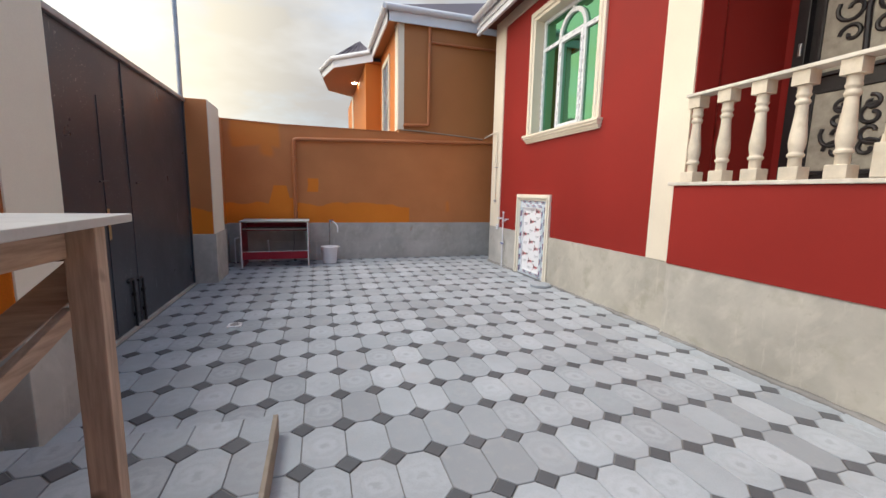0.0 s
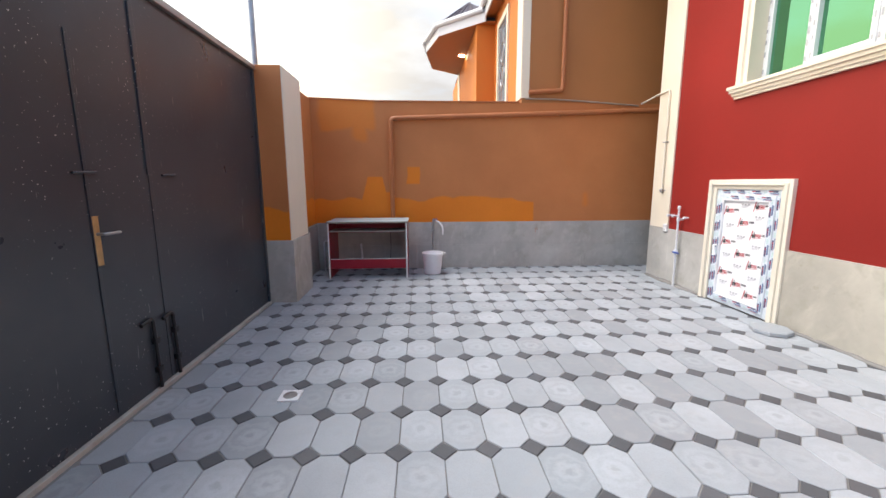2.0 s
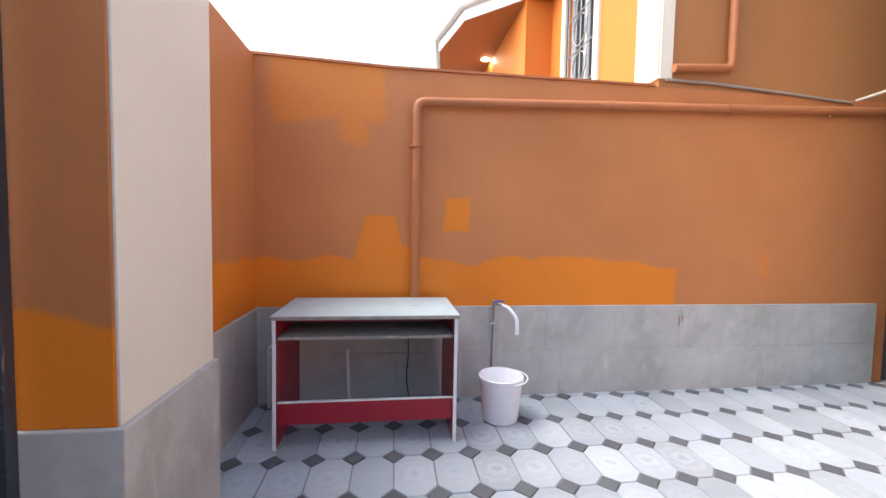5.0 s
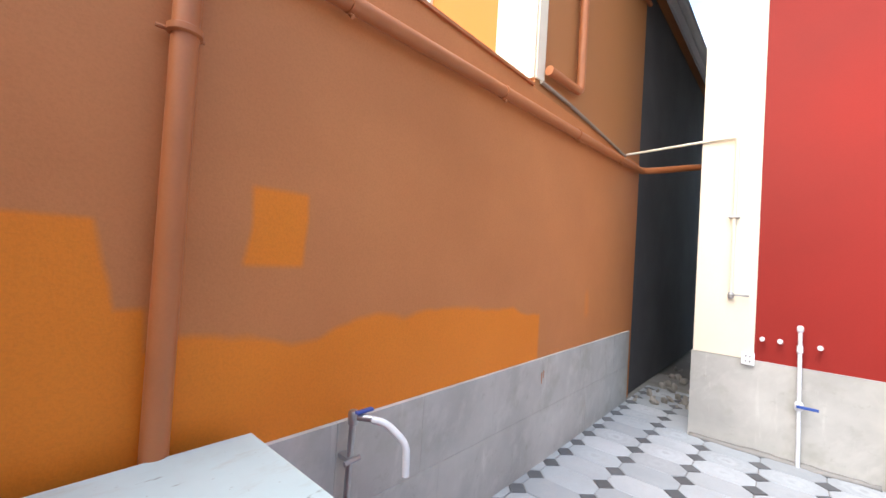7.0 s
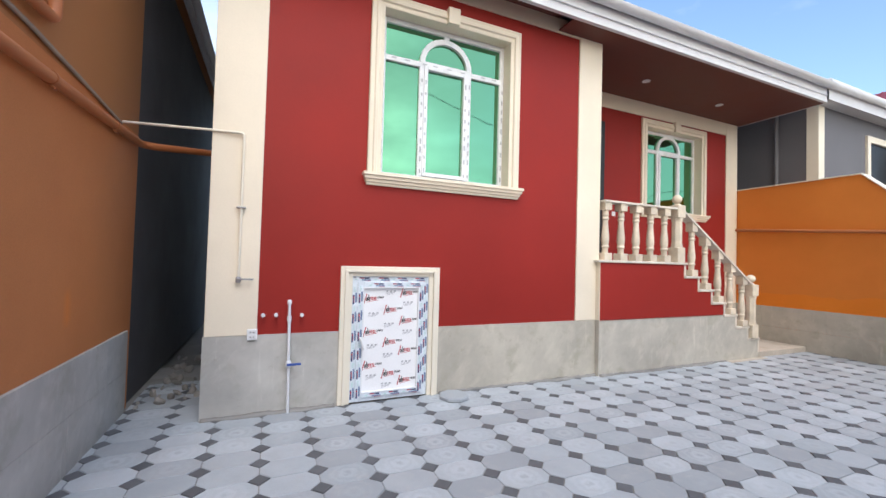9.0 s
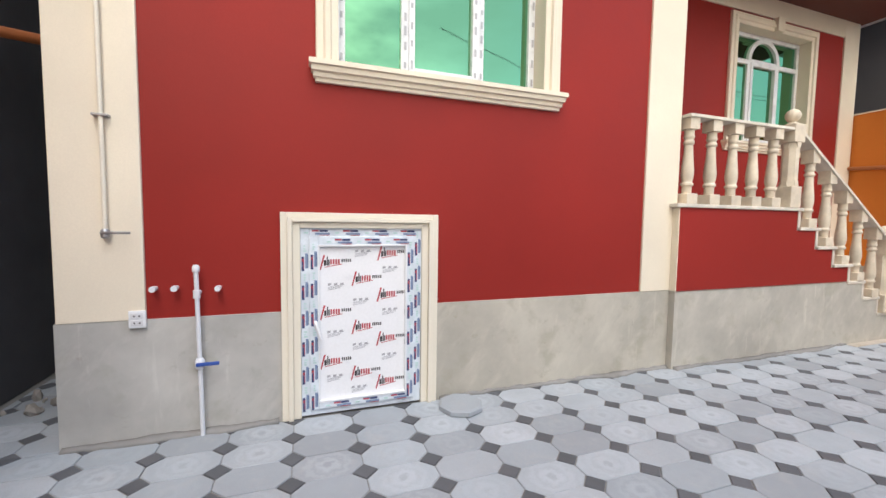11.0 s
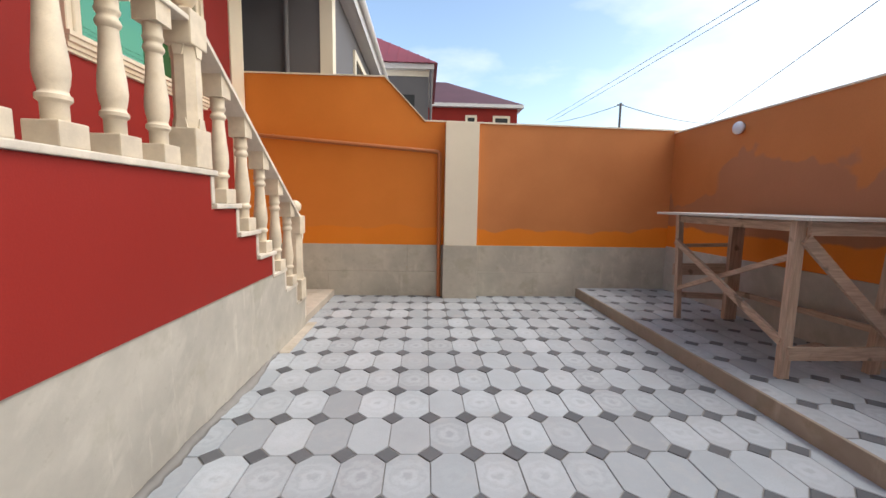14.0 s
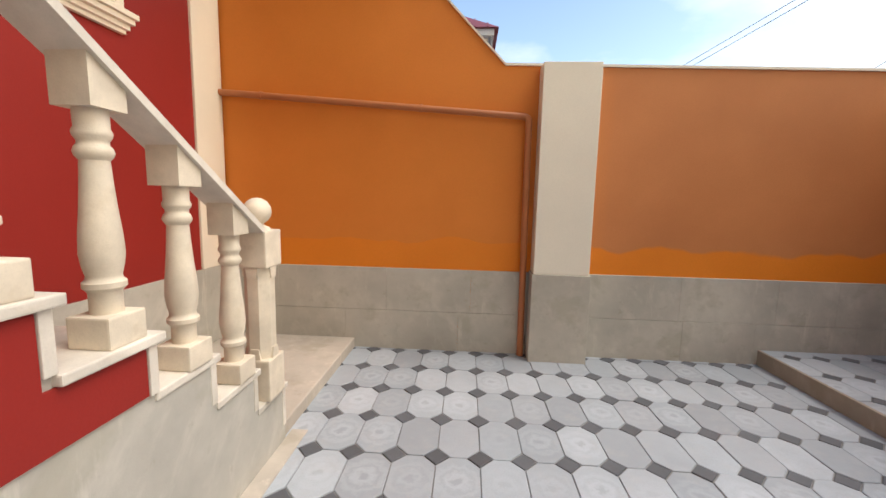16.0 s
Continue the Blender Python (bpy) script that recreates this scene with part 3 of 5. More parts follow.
# ---- red house ----
house = thing("house", "single-storey red house with cream pilasters and cement base", "house", (5.6, 3.0, 0))
WY0, WY1, WZ0, WZ1 = 4.215, 5.655, 2.16, 3.79      # main window
CY0, CY1, CZ1 = 5.118, 5.878, 1.177                # cellar door
bm = bmesh.new()
wall_cells(bm, "x", HX, HX + 0.26, [2.87, WY0, CY0, WY1, CY1, 6.67], [PL, CZ1, WZ0, WZ1, 4.07], [(WY0, WY1, WZ0, WZ1), (CY0, CY1, 0, CZ1)])
part("wall", bm, RED, house, "smooth dark red painted wall")
bm = bmesh.new()
box(bm, 3.301, HX + 0.26, 2.87, CY0, -0.008, PL)
part("plinth", bm, CEMENT, house, "smoothed cement base with damp stains")
part("plinth", bm_box(3.301, HX + 0.26, CY1, 7.07, -0.008, PL), CEMENT_COOL, house, "grey cement base at the house corner")
part("corner_pilaster", bm_box(3.297, 3.70, 6.67, 7.06, PL, 4.24, bevel=0.006), CREAM, house, "cream corner pilaster")
part("pilaster", bm_box(3.297, 3.60, 2.88, 3.235, PL, 4.24, bevel=0.006), CREAM, house, "cream pilaster beside the porch")
part("frieze", bm_box(3.299, 3.56, 3.235, 6.67, 4.07, 4.24), CREAM, house, "cream band under the eaves")
part("side_wall", bm_box(HX + 0.26, 9.0, 6.85, 7.055, 0, 4.24), CEMENT_COOL, house, "plain cement side wall")
part("side_wall", bm_box(HX + 0.26, BX, 2.88, 3.10, LAND, 4.09), RED, house, "red wall at the side of the porch")
part("rear_wall", bm_box(8.8, 9.0, SY, 6.85, 0, 4.24), CEMENT_COOL, house)
# recessed wall behind the landing
PY0, PY1 = -0.56, 0.83
DY0, DY1, DZ = 1.78, 2.80, 3.62
bm = bmesh.new()
wall_cells(bm, "x", BX, BX + 0.25, [-1.27, PY0, PY1, DY0, DY1, 3.0], [PL, 2.28, DZ, 3.70, 3.86], [(PY0, PY1, 2.28, 3.70), (DY0, DY1, LAND - 0.01, DZ)])
part("wall", bm, RED, house, "red recessed wall behind the landing")
part("plinth", bm_box(BX - 0.014, BX + 0.25, -1.62, 1.4, -0.008, PL + 0.015), CEMENT, house, "cement base behind the steps")
part("corner_pilaster", bm_box(BX - 0.018, BX + 0.3, -1.60, -1.27, PL + 0.015, 4.09, bevel=0.006), CREAM, house, "cream corner pilaster")
part("frieze", bm_box(BX - 0.016, BX + 0.25, -1.27, 2.88, 3.86, 4.09), CREAM, house, "cream band under the porch ceiling")
part("soffit", bm_box(3.045, BX + 0.3, -1.655, 3.56, 4.09, 4.105), SOFFIT, house, "plain brown porch ceiling")
part("soffit", bm_box(3.04, HX + 0.1, 3.56, 7.25, 4.24, 4.252), SOFFIT, house)
bm = bmesh.new()
box(bm, 3.02, 3.045, -1.66, 7.26, 4.09, 4.34)
box(bm, 3.0, 3.02, -1.66, 7.26, 4.09, 4.125, bevel=0.004)
box(bm, 3.0, 3.02, -1.66, 7.26, 4.2, 4.23, bevel=0.004)
box(bm, 3.02, 9.1, -1.685, -1.66, 4.09, 4.34)
part("fascia", bm, FASCIA, house, "white sheet-metal fascia")
bm = bmesh.new()
arc = [(2.955 + 0.065 * math.cos(a), 4.375 + 0.065 * math.sin(a)) for a in (math.pi + math.pi * k / 8 for k in range(9))]
arc += [(x * 1.0 + (2.955 - x) * 0.14, z + 0.009 if i else z) for i, (x, z) in enumerate(arc[::-1])]
prism(bm, arc, "y", -1.70, 7.28)
part("gutter", bm, FASCIA, house, "half-round grey gutter", True)
bm = bmesh.new()
prism(bm, [(2.93, 4.35), (6.1, 6.0), (9.3, 4.35), (9.3, 4.39), (6.1, 6.05), (2.93, 4.39)], "y", -1.70, 7.30)
part("roof", bm, ROOF_DARK, house, "dark sheet-metal pitched roof")
# gable dormer over the porch
bm = bmesh.new()
prism(bm, [(3.10, 5.05), (1.90, 6.00), (0.70, 5.05)], "x", 4.42, 5.9)
dorm = part("dormer", bm, CEMENT_COOL, house, "gabled dormer with green glazing")
bm = bmesh.new()
prism(bm, [(2.75, 5.13), (1.90, 5.82), (1.05, 5.13)], "x", 4.39, 4.42)
part("pane", bm, GLASS, dorm, "green mirror glass")
bm = bmesh.new()
beam(bm, (4.40, 3.20, 4.98), (4.40, 1.90, 6.02), 0.16, 0.06)
beam(bm, (4.40, 0.60, 4.98), (4.40, 1.90, 6.02), 0.16, 0.06)
beam(bm, (4.40, 1.90, 5.10), (4.40, 1.90, 5.85), 0.06, 0.05, (1, 0, 0))
part("trim", bm, FASCIA, dorm, "white gable trim")


def west_window(face, y0, y1, z0, z1, film, tall=0.0):
    """A moulded window facing west in an opening y0..y1, z0..z1: surround, sill, keystone, frame with an arch, panes."""
    ym = (y0 + y1) / 2
    bm = bmesh.new()
    w = 0.125
    prof = [(w, -0.002), (w, 0.030), (w * 0.94, 0.036), (w * 0.66, 0.036), (w * 0.62, 0.044), (w * 0.56, 0.049), (w * 0.34, 0.049), (w * 0.28, 0.030), (w * 0.04, 0.028), (-0.005, 0.024), (-0.005, -0.15)]
    rows = []
    for o, p in prof:
        rows.append([bm.verts.new((face - p, y, z)) for y, z in ((y0 - o, z0), (y0 - o, z1 + o), (y1 + o, z1 + o), (y1 + o, z0))])
    for p, q in zip(rows, rows[1:]):
        for i in range(3):
            bm.faces.new((p[i], p[i + 1], q[i + 1], q[i]))
    win = part("window", bm, CREAM, house, "green mirrored window in a moulded cream surround")
    part("keystone", bm_box(face - 0.075, face, ym - 0.065, ym + 0.065, z1 - 0.012, z1 + w + 0.03, bevel=0.008), CREAM, win)
    bm = bmesh.new()
    rings = []
    for k, (px, a, b) in enumerate(((0.085, 0.0, 0.028), (0.068, 0.032, 0.060), (0.045, 0.064, 0.090), (0.028, 0.094, 0.115))):
        e = 0.165 - 0.012 * k
        for z in (z0 - a, z0 - b):
            rings.append([bm.verts.new(q) for q in ((face + 0.17, y0 - e, z), (face - px, y0 - e, z), (face - px, y1 + e, z), (face + 0.17, y1 + e, z))])
    for p, q in zip(rings, rings[1:]):
        for i in range(4):
            bm.faces.new((p[i], p[(i + 1) % 4], q[(i + 1) % 4], q[i]))
    bm.faces.new(rings[0])
    bm.faces.new(rings[-1][::-1])
    bmesh.ops.recalc_face_normals(bm, faces=bm.faces)
    part("sill", bm, CREAM, win, "stepped cream sill")
    fx0, fx1 = face + 0.115, face + 0.165
    a, b, c, d = y0 + 0.007, y1 - 0.007, z0 + 0.001, z1 - 0.007
    my0, my1 = ym - 0.30, ym + 0.30
    tz = z0 + (z1 - z0) * 0.745
    f = 0.05
    bm = bmesh.new()
    for q in ((a, a + f, c, d), (b - f, b, c, d), (a + f, b - f, c, c + f), (a + f, b - f, d - f, d), (my0, my0 + f, c + f, tz), (my1 - f, my1, c + f, tz),
              (a + f, my0, tz - 0.025, tz + 0.03), (my1, b - f, tz - 0.025, tz + 0.03), (my0, my1, tz - 0.0, tz + 0.045), (ym - 0.03, ym + 0.03, tz + 0.30, d - f)):
        box(bm, fx0, fx1, *q, bevel=0.005)
    n = 14
    for k in range(n):
        t0, t1 = math.pi * k / n, math.pi * (k + 1) / n
        pts = [(ym + r * math.cos(t), tz + 0.03 + r * 0.98 * math.sin(t)) for r, t in ((0.30, t0), (0.30, t1), (0.245, t1), (0.245, t0))]
        prism(bm, pts, "x", fx0 - 0.004, fx1)
    part("frame", bm, PVC, win, "white plastic frame with a round arch")
    bm = bmesh.new()
    e = 0.042
    for q in ((my0 + f, my0 + f + e, c + f, tz), (my1 - f - e, my1 - f, c + f, tz), (my0 + f + e, my1 - f - e, c + f, c + f + e), (my0 + f + e, my1 - f - e, tz - e, tz)):
        box(bm, fx0 - 0.012, fx1 - 0.004, *q, bevel=0.006)
    part("sash", bm, PVC, win, "white opening sash")
    for q in ((a + f, my0, c + f, tz - 0.025), (my0 + f + e, my1 - f - e, c + f + e, tz - e), (my1, b - f, c + f, tz - 0.025), (a + f, b - f, tz + 0.03, d - f)):
        part("pane", bm_box(fx1 - 0.02, fx1 - 0.012, *q), GLASS, win)
    # black sheet in place of the room's darkness
    part("backing", bm_box(fx1, fx1 + 0.02, a, b, c, d), BLACK, win, "black board standing in for the unlit room")
    if film:
        bm = bmesh.new()
        rng = random.Random(5)
        for y in (a + 0.025, my0 + 0.025, my0 + f + 0.02, my1 - 0.025, my1 - f - 0.02, b - 0.025):
            z = c + 0.08
            while z < tz - 0.1:
                box(bm, fx0 - 0.0135, fx0 - 0.0125, y - 0.008, y + 0.008, z, z + rng.uniform(0.03, 0.06))
                z += rng.uniform(0.09, 0.15)
        for y in (a + 0.1, ym - 0.22, ym - 0.06, ym + 0.1, ym + 0.22, b - 0.16, b - 0.3, a + 0.24):
            box(bm, fx0 - 0.0025, fx0 - 0.0005, y, y + 0.05, tz + 0.002, tz + 0.016)
        tagged(part("film_print", bm, FILM_GREY, win, "faint print on the protective film"), kind="stuff")
    return win


west_window(HX, WY0, WY1, WZ0, WZ1, True)
west_window(BX, PY0, PY1, 2.28, 3.70, False)

# front door with carved panels
bm = bmesh.new()
for q in ((DY0, DY0 + 0.10, LAND, DZ), (DY1 - 0.10, DY1, LAND, DZ), (DY0 + 0.10, DY1 - 0.10, DZ - 0.1, DZ)):
    box(bm, BX - 0.03, BX + 0.14, *q, bevel=0.008)
door = part("door", bm, DOOR_DARK, house, "dark carved front door with aged silver panels")
part("leaf", bm_box(BX + 0.03, BX + 0.08, DY0 + 0.10, DY1 - 0.10, LAND, DZ - 0.1, bevel=0.006), DOOR_DARK, door)
for z0, z1 in ((LAND + 0.12, LAND + 0.78), (LAND + 0.95, DZ - 0.22)):
    part("panel", bm_box(BX + 0.005, BX + 0.03, DY0 + 0.2, DY1 - 0.2, z0, z1, bevel=0.012), DOOR_PANEL, door, "aged silver panel")
    ym, zm, hh = (DY0 + DY1) / 2, (z0 + z1) / 2, (z1 - z0) / 2
    bm = bmesh.new()
    for side in (-1, 1):
        for k, (cz, r, turn) in enumerate(((-0.62, 0.085, 1), (-0.15, 0.115, -1), (0.35, 0.095, 1), (0.72, 0.06, -1))):
            pts = []
            for q in range(15):
                ang, rad = 1.2 * math.pi * turn * q / 8 + 0.6 * k, r * (1.0 - 0.055 * q)
                pts.append((BX + 0.0, ym + side * (0.075 + 0.35 * r) + side * rad * math.cos(ang), zm + hh * cz * 0.8 + rad * math.sin(ang)))
            tube(bm, pts, 0.016, 7)
    tube(bm, [(BX + 0.002, ym, zm - hh * 0.8), (BX - 0.006, ym + 0.012, zm - hh * 0.2), (BX - 0.006, ym - 0.012, zm + hh * 0.3), (BX + 0.002, ym, zm + hh * 0.82)], 0.022, 8)
    part("carving", bm, DOOR_DARK, door, "dark scrolled relief", True)
    bm = bmesh.new()
    y0, y1 = DY0 + 0.2, DY1 - 0.2
    for q in ((y0 - 0.03, y0, z0 - 0.03, z1 + 0.03), (y1, y1 + 0.03, z0 - 0.03, z1 + 0.03), (y0, y1, z0 - 0.03, z0), (y0, y1, z1, z1 + 0.03)):
        box(bm, BX - 0.006, BX + 0.03, *q, bevel=0.006)
    part("moulding", bm, DOOR_DARK, door)
part("handle", bm_box(BX - 0.05, BX - 0.03, DY1 - 0.075, DY1 - 0.05, LAND + 1.13, LAND + 1.24, bevel=0.006), METAL, door, "small steel handle")
for x, y in ((3.76, 1.56), (3.84, -0.26)):
    t = thing("downlight", "small round white downlight set in the porch ceiling", "lamp", (x, y, 4.09), "porch downlights")
    bm = bmesh.new()
    lathe(bm, [(0.055, 0), (0.06, 0.004), (0.05, 0.010)], x, y, 4.080, 18)
    part("ring", bm, FASCIA, t, smooth=True)

# ---- landing and steps ----
steps = thing("front_steps", "front steps with pale stone treads and red painted sides", "steps", (3.8, 0.9, 0))
EDGE = [1.40 - TREAD * k for k in range(7)]
LEVEL = [LAND - RISE * k for k in range(7)]
poly = [(2.92, -0.008), (2.92, LAND - 0.03)]
for k in range(7):
    y = EDGE[k] if k < 6 else -0.275
    poly += [(y, LEVEL[k] - 0.03)]
    if k < 6:
        poly += [(y, LEVEL[k + 1] - 0.03)]
poly += [(-0.275, -0.008)]
bm = bmesh.new()
prism(bm, poly, "x", SX + 0.002, BX - 0.014)
part("core", bm, CEMENT_PALE, steps, "cement sided core of the steps")
bm = bmesh.new()
redp = [(2.919, PL), (2.919, LAND - 0.032)]
for k in range(4):
    redp += [(EDGE[k] + 0.028, LEVEL[k] - 0.032), (EDGE[k] + 0.028, max(PL, LEVEL[k + 1] - 0.032))]
prism(bm, redp, "x", SX - 0.006, SX + 0.002)
part("side_paint", bm, RED, steps, "red painted side")
part("side_return", bm_box(SX - 0.006, 3.297, 2.9195, 2.927, PL, LAND - 0.032), CREAM, steps, "cream painted return")
for k in range(7):
    y1 = 2.97 if k == 0 else EDGE[k - 1]
    y0 = (EDGE[k] if k < 6 else -0.275) - 0.03
    bm = bm_box(SX - (0.024 if k < 4 else 0.005), BX - 0.014, y0, y1, LEVEL[k] - 0.03, LEVEL[k], bevel=0.006)
    part("tread", bm, SLAB, steps)
    yr = EDGE[k] if k < 6 else -0.275
    zr = LEVEL[k + 1] if k < 6 else 0.08
    part("riser", bm_box(SX - (0.012 if k < 4 else 0.002), BX - 0.014, yr - 0.006, yr + 0.026, zr, LEVEL[k] - 0.03, bevel=0.003), SLAB, steps)
structure("step_pad", bm_box(3.25, BX - 0.014, SY + 0.022, -0.285, -0.008, 0.08, bevel=0.01), PAD, "low worn cement pad before the steps", "step")
tagged(part("patch", bm_box(3.15, SX, -0.35, 0.5, -0.009, 0.006, bevel=0.004), PAD), "rough cement filling along the foot of the steps", "filling", kind="structure")

# ---- balustrade ----
rail_thing = thing("balustrade", "cast white stone balustrade with turned balusters and ball-topped posts", "balustrade", (3.30, 1.2, 0))
BXC = 3.288
PROFILE = [(0.044, 0.085), (0.044, 0.145), (0.048, 0.150), (0.057, 0.158), (0.057, 0.172), (0.048, 0.180), (0.046, 0.190), (0.053, 0.215), (0.058, 0.250),
           (0.055, 0.300), (0.047, 0.370), (0.041, 0.440), (0.038, 0.490), (0.047, 0.500), (0.051, 0.510), (0.047, 0.522), (0.040, 0.530), (0.040, 0.540),
           (0.048, 0.550), (0.050, 0.560), (0.044, 0.572), (0.045, 0.620)]
PROFILE = [(r * 0.86, z) for r, z in PROFILE]


def baluster(y, z, slope):
    bm = bmesh.new()
    lathe(bm, PROFILE, BXC, y, z, 20)
    ob = part("baluster", bm, STONE, rail_thing, smooth=True)
    part("base_block", bm_box(BXC - 0.060, BXC + 0.060, y - 0.060, y + 0.060, z, z + 0.087, bevel=0.006), STONE, ob)
    bm = bmesh.new()
    h = 0.71
    d = 0.053 * slope
    prism(bm, [(y - 0.053, z + 0.618), (y + 0.053, z + 0.618), (y + 0.053, z + h + d), (y - 0.053, z + h - d)], "x", BXC - 0.053, BXC + 0.053)
    part("top_block", bm, STONE, ob)


for k in range(5):
    baluster(2.80 - 0.262 * k, LAND, 0.0)
SLOPE = RISE / TREAD
for k in range(1, 6):
    baluster(EDGE[k] + 0.085, LEVEL[k], SLOPE)


def newel(y, z, top):
    """A square post with a cut-in face and a ball."""
    bm = bmesh.new()
    box(bm, BXC - 0.074, BXC + 0.074, y - 0.074, y + 0.074, z, z + 0.20, bevel=0.008)
    box(bm, BXC - 0.074, BXC + 0.074, y - 0.074, y + 0.074, top - 0.17, top, bevel=0.008)
    prism(bm, [(BXC + 0.066 * math.cos(a), y + 0.066 * math.sin(a)) for a in (math.pi / 8 + math.pi / 4 * k for k in range(8))], "z", z + 0.19, top - 0.16)
    for s in (-1, 1):
        for q in (z + 0.20, top - 0.17):
            e = 0.05 if q < top - 0.3 else -0.05
            for ax in (0, 1):
                c = (BXC, y)
                pts = [(c[1 - ax] - 0.03, q), (c[1 - ax] + 0.03, q), (c[1 - ax] + 0.02, q + e), (c[1 - ax] - 0.02, q + e)]
                prism(bm, pts, "xy"[ax], c[ax] + s * 0.04, c[ax] + s * 0.069)
    ob = part("newel_post", bm, STONE, rail_thing, "square newel post with cut-in faces")
    bm = bmesh.new()
    lathe(bm, [(0.06, 0), (0.05, 0.012), (0.028, 0.022), (0.028, 0.034)], BXC, y, top, 18)
    ball(bm, (BXC, y, top + 0.085), 0.062)
    part("ball", bm, STONE, ob, smooth=True)


newel(1.505, LAND, LAND + 0.775)
newel(-0.155, LEVEL[6], 1.105)
bm = bmesh.new()
zt = LAND + 0.71
box(bm, BXC - 0.068, BXC + 0.068, 1.574, 2.87, zt, zt + 0.026, bevel=0.005)
part("handrail", bm, SLAB, rail_thing, "flat pale stone handrail")
bm = bmesh.new()
y0, y1 = 1.44, -0.11
z0 = LEVEL[1] + 0.71 + (y0 - EDGE[1] - 0.085) * SLOPE
z1 = LEVEL[1] + 0.71 + (y1 - EDGE[1] - 0.085) * SLOPE
prism(bm, [(y0, z0), (y0, z0 + 0.03), (y1, z1 + 0.03), (y1, z1)], "x", BXC - 0.068, BXC + 0.068)
part("handrail", bm, SLAB, rail_thing, "sloping pale stone handrail")


def mortar_shade_edge(a, b, x, seed):
    """Ragged dark line along the foot of a west-facing wall: spilt mortar and contact shade."""
    rng = random.Random(seed)
    bm = bmesh.new()
    n = int((b - a) / 0.045)
    w = 0.03
    rows = []
    for k in range(n + 1):
        y = a + (b - a) * k / n
        w = min(0.075, max(0.008, w + rng.uniform(-0.016, 0.016)))
        rows.append([bm.verts.new((x, y, 0.016 + 0.012 * rng.random())), bm.verts.new((x - w * 0.5, y, 0.009 + 0.003 * rng.random())), bm.verts.new((x - w, y, -0.004)), bm.verts.new((x, y, -0.004))])
    for p, q in zip(rows, rows[1:]):
        for i in range(4):
            bm.faces.new((p[i], p[(i + 1) % 4], q[(i + 1) % 4], q[i]))
    bm.faces.new(rows[0])
    bm.faces.new(rows[-1][::-1])
    bmesh.ops.recalc_face_normals(bm, faces=bm.faces)
    # dark bedding colour on the mortar also stands in for contact shade
    ob = structure("mortar_shade_edge", bm, MORTAR, "ragged spilt mortar darkened as contact shade along the wall foot", "mortar")
    for f in ob.data.polygons:
        f.use_smooth = True


mortar_shade_edge(0.5, 2.9, SX + 0.004, 4)
mortar_shade_edge(2.9, CY0 - 0.14, 3.303, 5)
mortar_shade_edge(CY1 + 0.13, 7.06, 3.303, 6)


# ---- gate ----
GX = -1.41
gate = thing("gate", "tall black sheet-steel courtyard gate with a wicket door", "gate", (GX, 4.4, 0))
for y0, y1 in ((2.80, 4.345), (4.355, 6.01)):
    lf = part("leaf", bm_box(GX - 0.04, GX, y0, y1, 0.02, 2.33, bevel=0.004), GATE, gate)
part("wicket_edge", bm_box(GX, GX + 0.006, 3.875, 3.895, 0.05, 1.95, bevel=0.002), GATE, gate, "raised edge of the wicket door")
part("meeting_strip", bm_box(GX, GX + 0.010, 4.325, 4.36, 1.30, 2.33, bevel=0.003), GATE, gate, "steel cover strip")
part("meeting_strip", bm_box(GX, GX + 0.005, 4.335, 4.365, 0.03, 1.30, bevel=0.002), GATE, gate)
bm = bmesh.new()
box(bm, GX - 0.06, GX + 0.03, 2.785, 6.03, 2.33, 2.375, bevel=0.006)
part("top_rail", bm, METAL, gate, "pale galvanised top rail")
part("threshold", bm_box(GX - 0.06, GX + 0.025, 2.79, 6.015, -0.03, 0.018, bevel=0.004), CEMENT_COOL, gate, "cement threshold")
part("stile", bm_box(GX - 0.02, GX + 0.018, 5.98, 6.017, 0.02, 2.33, bevel=0.003), GATE, gate)
lock = part("lock_plate", bm_box(GX, GX + 0.008, 3.88, 3.918, 0.84, 1.09, bevel=0.003), BRASS, gate, "long worn brass lock plate")
bm = bmesh.new()
tube(bm, bend([(GX + 0.004, 3.899, 1.0), (GX + 0.05, 3.899, 1.0), (GX + 0.05, 3.995, 1.0)], 0.015), 0.008, 10)
part("lever", bm, METAL, lock, "steel lever handle", True)
for y, z in ((3.85, 1.30), (4.50, 1.30)):
    bm = bmesh.new()
    tube(bm, [(GX + 0.012, y - 0.05, z), (GX + 0.012, y + 0.09, z + 0.005)], 0.007, 8)
    part("bolt", bm, GATE, gate, "small slide bolt", True)
for y, z in ((4.20, 0.46), (4.39, 0.44)):
    bm = bmesh.new()
    tube(bm, bend([(GX + 0.016, y - 0.10, z - 0.015), (GX + 0.016, y, z), (GX + 0.016, y + 0.01, 0.02)], 0.03), 0.011, 10)
    for q in (0.12, 0.3):
        box(bm, GX, GX + 0.03, y - 0.012, y + 0.03, q, q + 0.035, bevel=0.003)
    part("drop_bolt", bm, BLACK, gate, "hooked drop bolt", True)

# ---- cellar door ----
cd = thing("cellar_door", "small white plastic door still in its printed protective film", "door", (3.305, 5.50, 0))
bm = bmesh.new()
w = 0.11
